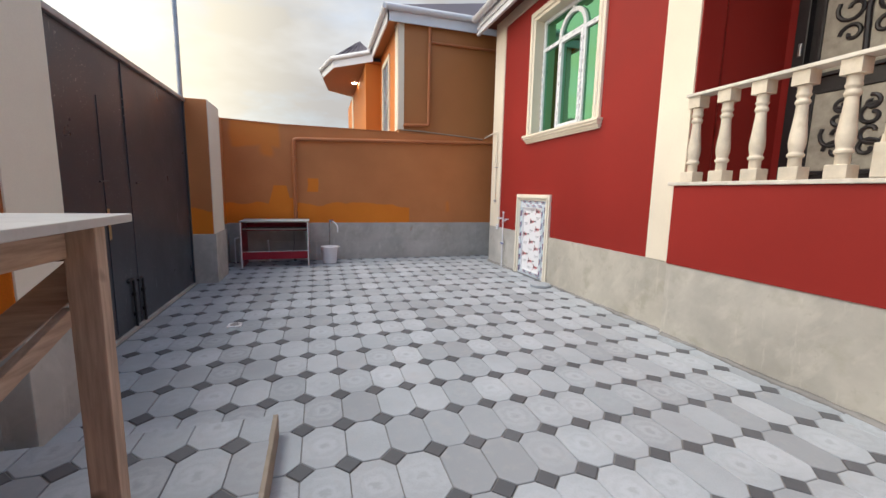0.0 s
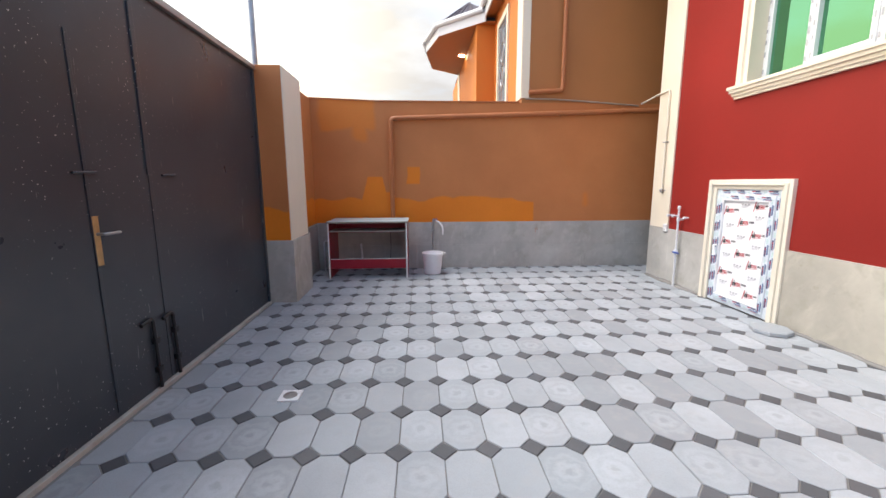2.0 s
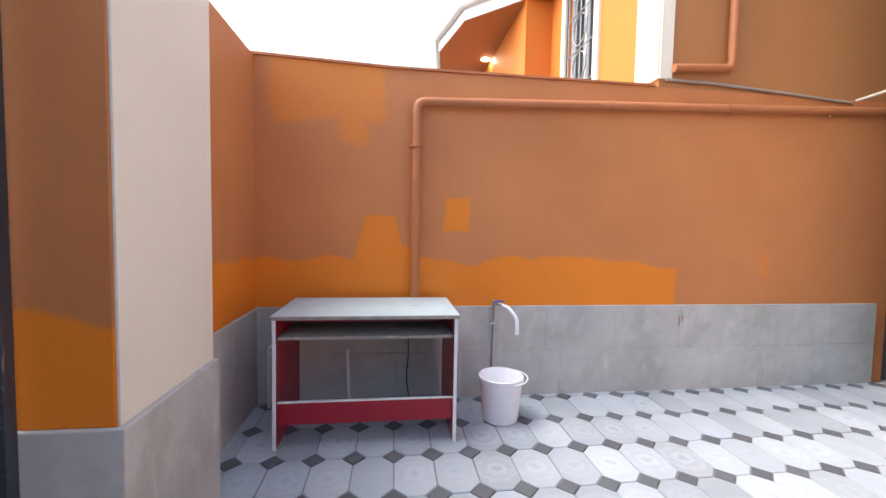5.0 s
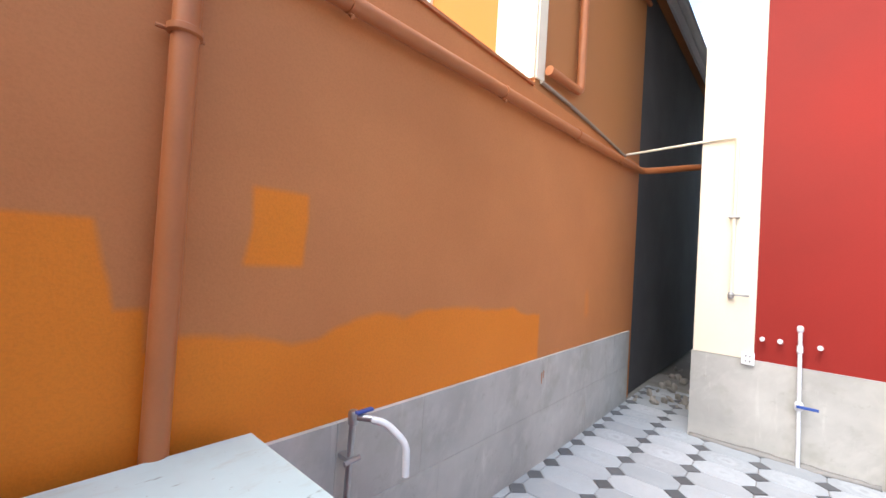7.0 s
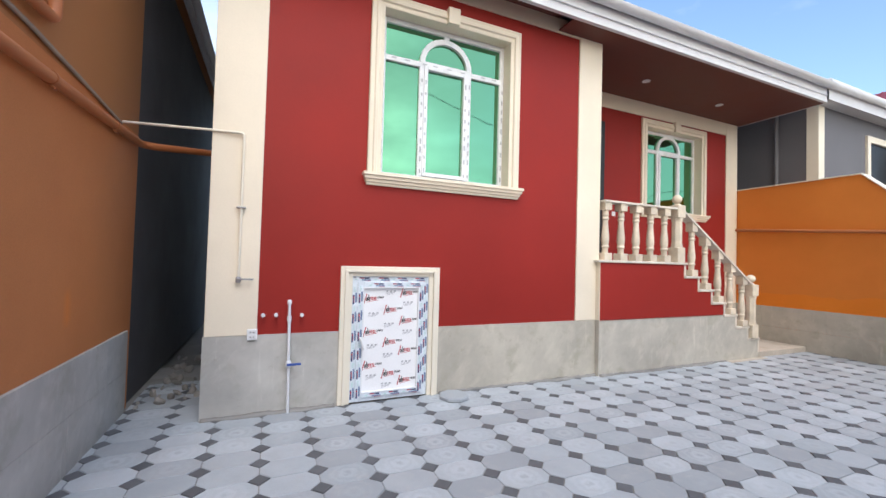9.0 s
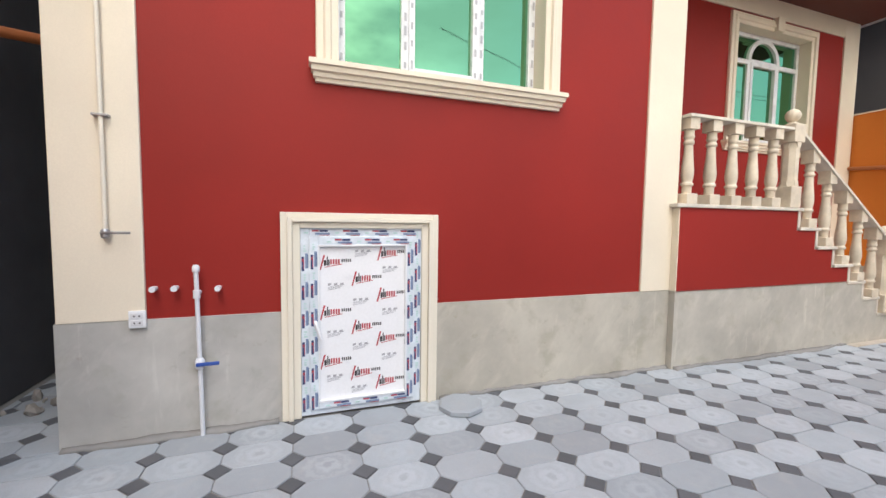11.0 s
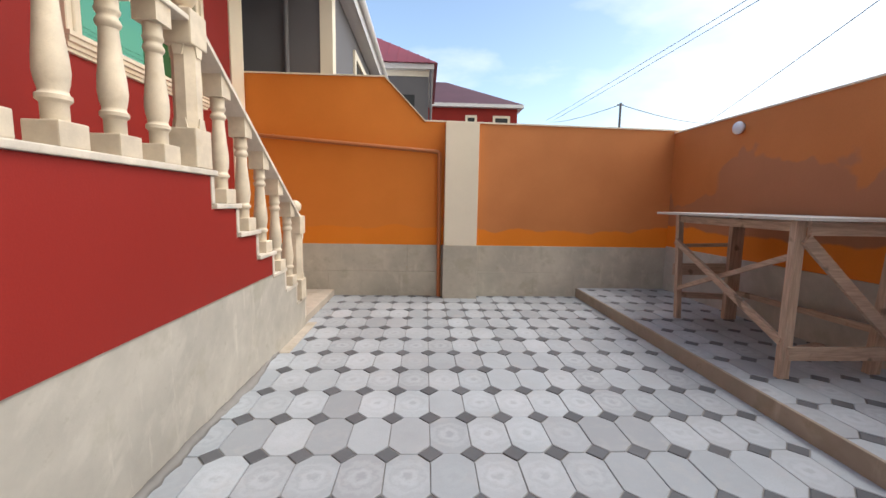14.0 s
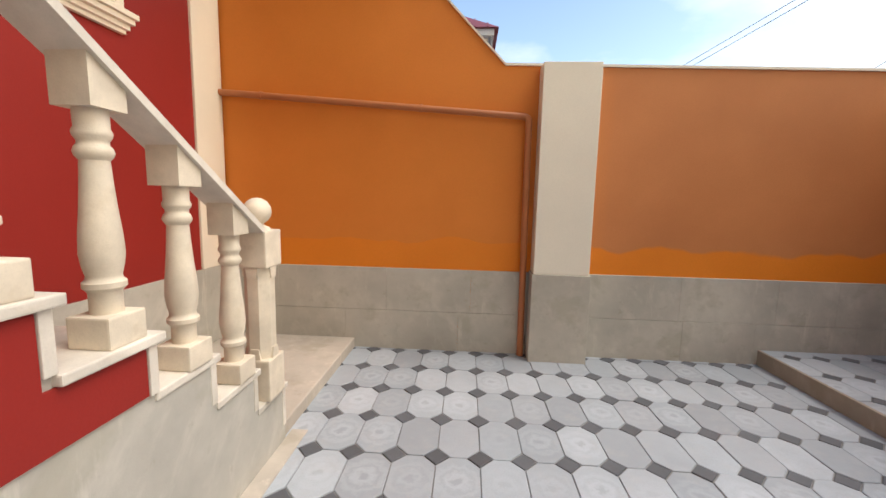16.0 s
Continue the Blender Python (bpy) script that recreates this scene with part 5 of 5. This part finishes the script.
# ---- neighbouring buildings ----
def frame_boxes(bm, axis, face, depth, u0, u1, z0, z1, w):
    """Four bars round a rectangle on a wall whose outer face is at face."""
    for a, b, c, d in ((u0, u0 + w, z0, z1), (u1 - w, u1, z0, z1), (u0 + w, u1 - w, z0, z0 + w), (u0 + w, u1 - w, z1 - w, z1)):
        if axis == "x":
            box(bm, min(face, face + depth), max(face, face + depth), a, b, c, d)
        else:
            box(bm, a, b, min(face, face + depth), max(face, face + depth), c, d)


nh = thing("neighbour_house", "orange neighbouring house with cream corners and white gutters", "house", (4.5, 11, 0))
NX = 1.65
part("wall", bm_box(NX, 3.85, NY + 0.004, NY + 0.24, 2.368, 4.32), BROWN_H, nh, "brownish orange side wall")
part("wall", bm_box(NX + 0.1, 3.85, NY + 0.22, NY + 0.44, 0, 2.368), BROWN_H, nh)
part("wall", bm_box(3.855, 11.0, NY + 0.03, NY + 0.3, 0, 4.32), DARK_WALL, nh, "dark unpainted rear side wall")
WN0, WN1 = 8.72, 9.42
bm = bmesh.new()
wall_cells(bm, "x", NX, NX + 0.25, [NY + 0.24, WN0, WN1, 9.9], [0, 2.55, 3.95, 4.32], [(WN0, WN1, 2.55, 3.95)])
part("wall", bm, ORANGE_H, nh, "bright orange front wall")
part("corner_strip", bm_box(NX - 0.016, NX + 0.02, NY + 0.006, NY + 0.30, 2.43, 4.32), CREAM, nh, "cream corner strip")
part("corner_strip", bm_box(NX, NX + 0.10, NY - 0.006, NY + 0.004, 2.43, 4.32), CREAM, nh, "cream corner strip")
bm = bmesh.new()
frame_boxes(bm, "x", NX + 0.02, -0.05, WN0 - 0.10, WN1 + 0.10, 2.45, 4.05, 0.10)
win = part("window", bm, CREAM, nh, "barred window in a cream surround")
part("pane", bm_box(NX + 0.10, NX + 0.11, WN0, WN1, 2.55, 3.95), DARK_GLASS, win)
bm = bmesh.new()
frame_boxes(bm, "x", NX + 0.10, -0.04, WN0, WN1, 2.55, 3.95, 0.05)
box(bm, NX + 0.06, NX + 0.10, (WN0 + WN1) / 2 - 0.025, (WN0 + WN1) / 2 + 0.025, 2.6, 3.9)
part("frame", bm, PVC, win)
bm = bmesh.new()
for k in range(7):
    y = WN0 + 0.05 + k * 0.10
    tube(bm, [(NX - 0.0, y, 2.55), (NX - 0.0, y, 3.95)], 0.007, 6)
for z in (2.85, 3.25, 3.65):
    tube(bm, [(NX, WN0, z), (NX, WN1, z)], 0.008, 6)
for zc in (3.05, 3.45):
    n = 16
    tube(bm, [(NX - 0.008, (WN0 + WN1) / 2 + 0.16 * math.cos(2 * math.pi * k / n), zc + 0.16 * math.sin(2 * math.pi * k / n)) for k in range(n + 1)], 0.008, 6)
part("grille", bm, METAL, win, "wrought steel window grille", True)
part("wall", bm_box(NX - 0.35, NX + 0.25, 9.9, 15.5, 0, 4.2), ORANGE_H, nh, "bright orange bay wall")
part("corner_strip", bm_box(NX - 0.37, NX - 0.34, 13.2, 13.6, 0.5, 4.2), CREAM, nh)
# roof edge over the side wall, and the canopy beyond it
bm = bmesh.new()
box(bm, NX - 0.22, 11.0, NY - 0.10, NY - 0.075, 4.27, 4.45)
box(bm, NX - 0.22, NX - 0.195, NY - 0.10, 9.9, 4.27, 4.45)
part("fascia", bm, FASCIA, nh, "white fascia")
bm = bmesh.new()
tube(bm, [(NX - 0.26, NY - 0.14, 4.49), (11.0, NY - 0.14, 4.49)], 0.055, 10)
tube(bm, [(NX - 0.26, NY - 0.14, 4.49), (NX - 0.26, 9.95, 4.49)], 0.055, 10)
part("gutter", bm, FASCIA, nh, "white gutter", True)
part("soffit", bm_box(NX - 0.2, 11.0, NY - 0.08, 9.9, 4.32, 4.335), BROWN_H, nh)
bm = bmesh.new()
vs = [bm.verts.new(p) for p in ((NX - 0.25, NY - 0.13, 4.51), (11, NY - 0.13, 4.51), (11, 16, 4.51), (NX - 0.25, 16, 4.51), (5.6, 11.8, 6.9), (8, 11.8, 6.9))]
for q in ((0, 1, 5, 4), (1, 2, 5), (2, 3, 4, 5), (3, 0, 4), (3, 2, 1, 0)):
    bm.faces.new([vs[i] for i in q])
part("roof", bm, ROOF_DARK, nh, "dark sheet-metal roof")
can = [(1.45, 9.75), (0.62, 10.55), (0.38, 11.6), (0.55, 12.9), (1.45, 13.6)]
bm = bmesh.new()
prism(bm, can + [(1.7, 13.6), (1.7, 9.75)], "z", 4.19, 4.20)
canopy = part("canopy", bm, BROWN_H, nh, "jutting canopy with a brown boarded underside")
bm = bmesh.new()
for a, b in zip(can, can[1:]):
    beam(bm, (*a, 4.29), (*b, 4.29), 0.03, 0.19)
part("fascia", bm, FASCIA, canopy, "white fascia")
bm = bmesh.new()
tube(bm, [((x - 0.05), y, 4.40) for x, y in can], 0.05, 10)
part("gutter", bm, FASCIA, canopy, "white gutter", True)
bm = bmesh.new()
ap = bm.verts.new((1.28, 10.95, 5.0))
rim = [bm.verts.new((x - 0.06, y, 4.42)) for x, y in can]
for a, b in zip(rim, rim[1:]):
    bm.faces.new((a, b, ap))
for (xa, ya), (xb, yb) in zip(can, can[1:]):
    for k in range(1, 6):
        t = k / 6
        p = Vector((xa + (xb - xa) * t - 0.06, ya + (yb - ya) * t, 4.43))
        beam(bm, p, p.lerp(Vector((1.28, 10.95, 5.01)), 0.93), 0.03, 0.02)
part("roof", bm, ROOF_DARK, canopy, "ribbed dark hip roof")
bm = bmesh.new()
lathe(bm, [(0.07, 0), (0.07, 0.012)], 1.20, 11.75, 4.177, 16)
part("downlight", bm, LAMP_ON, canopy, "lit warm downlight")
# pipes on the neighbour's wall
npipe = thing("wall_pipe", "orange painted pipes on the neighbouring house wall", "pipe", (2.2, NY, 2.5))
bm = bmesh.new()
tube(bm, bend([(1.74, NY - 0.04, 2.50), (2.22, NY - 0.04, 2.53), (2.22, NY - 0.04, 4.30)], 0.05), 0.03, 12)
part("pipe", bm, PIPE_ORANGE, npipe, smooth=True)
bm = bmesh.new()
tube(bm, [(2.22, NY - 0.03, 4.02), (3.85, NY - 0.03, 4.02)], 0.022, 10)
part("branch", bm, PIPE_ORANGE, npipe, smooth=True)
bm = bmesh.new()
tube(bm, [(1.70, NY - 0.012, 2.42), (2.1, NY - 0.012, 2.415), (2.7, NY - 0.012, 2.38), (3.35, NY - 0.012, 2.335)], 0.012, 8)
tagged(part("wall_cable", bm, KERB, smooth=True), "dark cable lying along the wall joint", "cable")

gh = thing("grey_house", "slate grey neighbouring house with white corner strips and red roof", "house", (6, -5, 0))
part("wall", bm_box(3.40, 11.0, -8.3, -2.30, 0, 4.3), GREY_WALL, gh, "slate grey wall")
part("corner_strip", bm_box(3.385, 3.56, -2.30, -2.285, 0, 4.3), CREAM_PALE, gh, "cream corner strip")
part("corner_strip", bm_box(3.385, 3.40, -2.48, -2.30, 0, 4.3), CREAM_PALE, gh)
bm = bmesh.new()
tube(bm, [(4.02, -2.26, 0), (4.02, -2.26, 4.3)], 0.035, 10)
part("downpipe", bm, GREY_WALL, gh, "grey downpipe", True)
bm = bmesh.new()
frame_boxes(bm, "x", 3.40, -0.04, -6.2, -4.0, 2.3, 4.0, 0.12)
win = part("window", bm, CREAM_PALE, gh, "window in a pale surround")
part("pane", bm_box(3.395, 3.405, -6.1, -4.1, 2.4, 3.9), DARK_GLASS, win)
bm = bmesh.new()
box(bm, 3.18, 11.2, -2.14, -2.11, 4.3, 4.52)
box(bm, 3.18, 3.21, -8.3, -2.11, 4.3, 4.52)
part("fascia", bm, FASCIA, gh, "white fascia")
bm = bmesh.new()
tube(bm, [(11.2, -2.07, 4.55), (3.14, -2.07, 4.55), (3.14, -8.0, 4.55)], 0.06, 10)
part("gutter", bm, FASCIA, gh, "white gutter", True)
part("soffit", bm_box(3.2, 11.2, -8.3, -2.12, 4.3, 4.32), FASCIA, gh)
wing = part("wing", bm_box(2.0, 11.0, -12.5, -8.3, 0, 4.95), GREY_WALL, gh, "projecting grey wing")
part("frieze", bm_box(1.985, 11, -8.3, -8.28, 4.86, 5.02), CREAM_PALE, wing)
part("fascia", bm_box(1.85, 11.2, -12.6, -8.1, 5.02, 5.16), FASCIA, wing, "white fascia")
bm = bmesh.new()
frame_boxes(bm, "y", -8.3, 0.03, 2.35, 3.0, 3.5, 4.4, 0.05)
w2 = part("window_frame", bm, GREY_WALL, wing)
part("pane", bm_box(2.38, 2.97, -8.29, -8.28, 3.53, 4.37), DARK_GLASS, wing, "dark window opening")
bm = bmesh.new()
tube(bm, [(1.93, -8.15, 3.5), (1.93, -8.15, 5.0)], 0.04, 10)
part("downpipe", bm, GREY_WALL, wing, smooth=True)
bm = bmesh.new()
vs = [bm.verts.new(p) for p in ((1.75, -8.0, 5.16), (11.3, -8.0, 5.16), (11.3, -12.7, 5.16), (1.75, -12.7, 5.16), (4.1, -10.3, 6.8), (9, -10.3, 6.8))]
for q in ((0, 1, 5, 4), (1, 2, 5), (2, 3, 4, 5), (3, 0, 4), (3, 2, 1, 0)):
    bm.faces.new([vs[i] for i in q])
ribs = bmesh.new()
for k in range(30):
    x = 2.0 + k * 0.3
    zt = min(1.0, max(0.05, (x - 1.75) / 2.35))
    beam(ribs, (x, -8.02, 5.175), (x, -8.0 - 2.3 * zt, 5.17 + 1.64 * zt), 0.03, 0.025)
tagged(part("roof_ribs", ribs, ROOF_RED, wing), kind="stuff")
part("roof", bm, ROOF_RED, wing, "ribbed wine red sheet roof")

rh = thing("red_house", "distant two-storey red house under a maroon hipped roof", "house", (-1, -31, 0))
part("wall", bm_box(-5.0, 6.0, -37, -28, 0, 8.75), RED, rh, "red painted wall")
part("eaves_board", bm_box(-5.4, 6.4, -37.4, -27.6, 8.6, 8.85), FASCIA, rh, "white eaves board")
part("annex", bm_box(-5.5, -5.0, -34, -30, 0, 7.9), RED, rh)
bm = bmesh.new()
vs = [bm.verts.new(p) for p in ((-5.4, -27.6, 8.85), (6.4, -27.6, 8.85), (6.4, -37.4, 8.85), (-5.4, -37.4, 8.85), (0.4, -32, 11.6), (1.2, -32, 11.6))]
for q in ((0, 1, 5, 4), (1, 2, 5), (2, 3, 4, 5), (3, 0, 4), (3, 2, 1, 0)):
    bm.faces.new([vs[i] for i in q])
part("roof", bm, ROOF_MAROON, rh, "maroon tiled hip roof")
for a, b in ((-1.85, -0.95), (-4.43, -3.09)):
    bm = bmesh.new()
    frame_boxes(bm, "y", -28, 0.08, a, b, 6.6, 8.05, 0.18)
    w3 = part("window", bm, CREAM, rh, "window in a cream surround")
    part("pane", bm_box(a + 0.15, b - 0.15, -28.01, -27.98, 6.75, 7.9), DARK_GLASS, w3)

# street side: plain pole, far roof and wires
sp = thing("steel_pole", "slim grey steel pole behind the gate post", "pole", (-1.56, 6.5, 0))
bm = bmesh.new()
tube(bm, [(-1.56, 6.5, -0.06), (-1.56, 6.5, 6.5)], 0.032, 12)
part("shaft", bm, METAL, sp, smooth=True)
fh = thing("far_house", "distant house with a dull red roof beyond the gate", "house", (-8.5, 24, 0))
part("wall", bm_box(-11, -6.2, 20.5, 27, 0, 4.75), CREAM_PALE, fh)
bm = bmesh.new()
vs = [bm.verts.new(p) for p in ((-11.3, 20.2, 4.75), (-5.4, 20.2, 4.75), (-5.4, 27.3, 4.75), (-11.3, 27.3, 4.75), (-8.6, 22.5, 6.1), (-8.0, 25, 6.1))]
for q in ((0, 1, 4), (1, 2, 5, 4), (2, 3, 5), (3, 0, 4, 5), (3, 2, 1, 0)):
    bm.faces.new([vs[i] for i in q])
part("roof", bm, ROOF_MAROON, fh, "dull red hip roof")
up = thing("utility_pole", "grey utility pole with a short crossarm beyond the street wall", "pole", (-5.62, -12.3, 0))
bm = bmesh.new()
tube(bm, [(-5.62, -12.3, -0.06), (-5.62, -12.3, 5.31)], 0.045, 10)
part("shaft", bm, GREY_WALL, up, smooth=True)
bm = bmesh.new()
beam(bm, (-5.74, -12.3, 5.24), (-5.48, -12.3, 5.24), 0.035, 0.035)
part("crossarm", bm, GREY_WALL, up)


def wire(a, b, sag):
    bm = bmesh.new()
    a, b = Vector(a), Vector(b)
    pts = []
    for k in range(25):
        t = k / 24
        p = a.lerp(b, t)
        p.z -= sag * 4 * t * (1 - t)
        pts.append(p)
    tube(bm, pts, 0.016, 6)
    ob = part("overhead_wire", bm, BLACK, smooth=True)
    tagged(ob, "black overhead wire across the sky", "wire", "overhead wires")


for a, b, sag in (((-10.88, -40.0, 10.32), (-12.92, -9.0, 10.88), 0.06), ((-11.67, -40.0, 10.35), (-13.48, -9.0, 10.91), 0.06), ((-11.2, -40.0, 10.15), (-5.62, -12.3, 5.25), 0.2),
                  ((-5.62, -12.3, 5.25), (-17.39, -24.0, 7.08), 0.15), ((-17.39, -24.0, 7.08), (-8.98, 0.8, 8.72), 0.1)):
    wire(a, b, sag)

# ---- paving ----
TX, TY, OX, OY = 0.2138, 0.3402, 0.0866, 3.2002
HA, HB, GAP = 0.064, 0.064, 0.0022


def cut_poly(pts, x0, x1, y0, y1):
    """Clips a convex outline to a rectangle."""
    for ax, lim, sign in ((0, x0, 1), (0, x1, -1), (1, y0, 1), (1, y1, -1)):
        out = []
        for p, q in zip(pts, pts[1:] + pts[:1]):
            dp, dq = sign * (p[ax] - lim), sign * (q[ax] - lim)
            if dp >= 0:
                out.append(p)
            if (dp >= 0) != (dq >= 0):
                t = dp / (dp - dq)
                out.append((p[0] + (q[0] - p[0]) * t, p[1] + (q[1] - p[1]) * t))
        pts = out
        if len(pts) < 3:
            return []
    return pts


def oct_outline():
    hx, hy = TX / 2 - GAP, TY / 2 - GAP
    a, b = HA + GAP * 0.4, HB + GAP * 0.4
    return [(-hx + a, -hy), (hx - a, -hy), (hx, -hy + b), (hx, hy - b), (hx - a, hy), (-hx + a, hy), (-hx, hy - b), (-hx, -hy + b)]


def dia_outline():
    a, b = HA - GAP * 1.6, HB - GAP * 1.6
    return [(0, -b), (a, 0), (0, b), (-a, 0)]


def slab(bm, uv, pts, c, z, tilt=(0, 0), inset=0.004, depth=0.009):
    """One paver with an eased edge: top, arris and sides."""
    mx, my = sum(p[0] for p in pts) / len(pts), sum(p[1] for p in pts) / len(pts)
    def ring(k, zz):
        return [bm.verts.new((c[0] + mx + (x - mx) * k, c[1] + my + (y - my) * k, zz + x * tilt[0] + y * tilt[1])) for x, y in pts]
    big = max(max(abs(x - mx) for x, y in pts), max(abs(y - my) for x, y in pts), 0.01)
    top, edge, low = ring(1 - inset / big, z), ring(1.0, z - 0.003), ring(1.0, z - depth)
    fs = [bm.faces.new(top)]
    n = len(pts)
    for a, b in ((top, edge), (edge, low)):
        for i in range(n):
            fs.append(bm.faces.new((b[i], b[(i + 1) % n], a[(i + 1) % n], a[i])))
    for f in fs:
        for lp in f.loops:
            lp[uv].uv = (lp.vert.co.x - c[0], lp.vert.co.y - c[1])


def paver_mesh(name, outline, material):
    bm = bmesh.new()
    uv = bm.loops.layers.uv.new("UVMap")
    slab(bm, uv, outline, (0, 0), 0.0)
    me = bpy.data.meshes.new(name)
    bm.to_mesh(me)
    bm.free()
    me.materials.append(material)
    return me


OCT_MESH = paver_mesh("octagon_paver", oct_outline(), OCT)
DIA_MESH = paver_mesh("diamond_paver", dia_outline(), DIA)
rng = random.Random(3)


def pave(owner, x0, x1, y0, y1, z, ox, oy, near, skip=()):
    """Octagons and diamonds over a rectangle; whole ones near the walk become parts, the rest join one mesh each."""
    for kind, outline, mesh, mat, du in (("octagon_paver", oct_outline(), OCT_MESH, OCT, 0.5), ("diamond_paver", dia_outline(), DIA_MESH, DIA, 0.0)):
        rest = bmesh.new()
        uv = rest.loops.layers.uv.new("UVMap")
        made, some = 0, False
        for i in range(-40, 60):
            for j in range(-40, 60):
                cx, cy = ox + (i + du) * TX, oy + (j + du) * TY
                if cx < x0 - 0.2 or cx > x1 + 0.2 or cy < y0 - 0.2 or cy > y1 + 0.2 or any(a < cx < b and c < cy < d for a, b, c, d in skip):
                    continue
                pts = cut_poly(outline, x0 - cx, x1 - cx, y0 - cy, y1 - cy)
                if not pts:
                    continue
                xs, ys = [p[0] for p in pts], [p[1] for p in pts]
                if max(xs) - min(xs) < 0.015 or max(ys) - min(ys) < 0.015:
                    continue
                dz = rng.uniform(-0.0025, 0.0012)
                tilt = (rng.gauss(0, 0.004), rng.gauss(0, 0.004))
                whole = len(pts) == len(outline) and all(abs(p[0] - q[0]) + abs(p[1] - q[1]) < 1e-6 for p, q in zip(pts, outline))
                if whole and made < 300 and near[0] < cx < near[1] and near[2] < cy < near[3]:
                    ob = new(kind, mesh)
                    ob.parent = owner
                    ob.location = (cx, cy, z + dz)
                    ob.rotation_euler = (tilt[1], -tilt[0], rng.gauss(0, 0.006))
                    made += 1
                else:
                    slab(rest, uv, pts, (cx, cy), z + dz, tilt)
                    some = True
        if some:
            me = bpy.data.meshes.new(kind)
            rest.to_mesh(me)
            me.materials.append(mat)
            ob = new("outer_" + kind, me)
            ob.parent = owner
            tagged(ob, kind="stuff")
        rest.free()


pave(floor, -1.36, 3.30, SY + 0.02, NY - 0.022, 0.0, OX, OY, (0.2, 3.1, -1.6, 4.9), [(-1.36, -0.15, SY, 2.03)])
pave(floor, 3.301, 4.5, 7.075, NY - 0.022, 0.0, OX, OY, (9, 9, 9, 9))
pave(platform, WX + 0.022, -0.048, SY + 0.022, 2.155, DECK, 0.024, -0.106, (-1.2, -0.1, -1.6, 2.1))
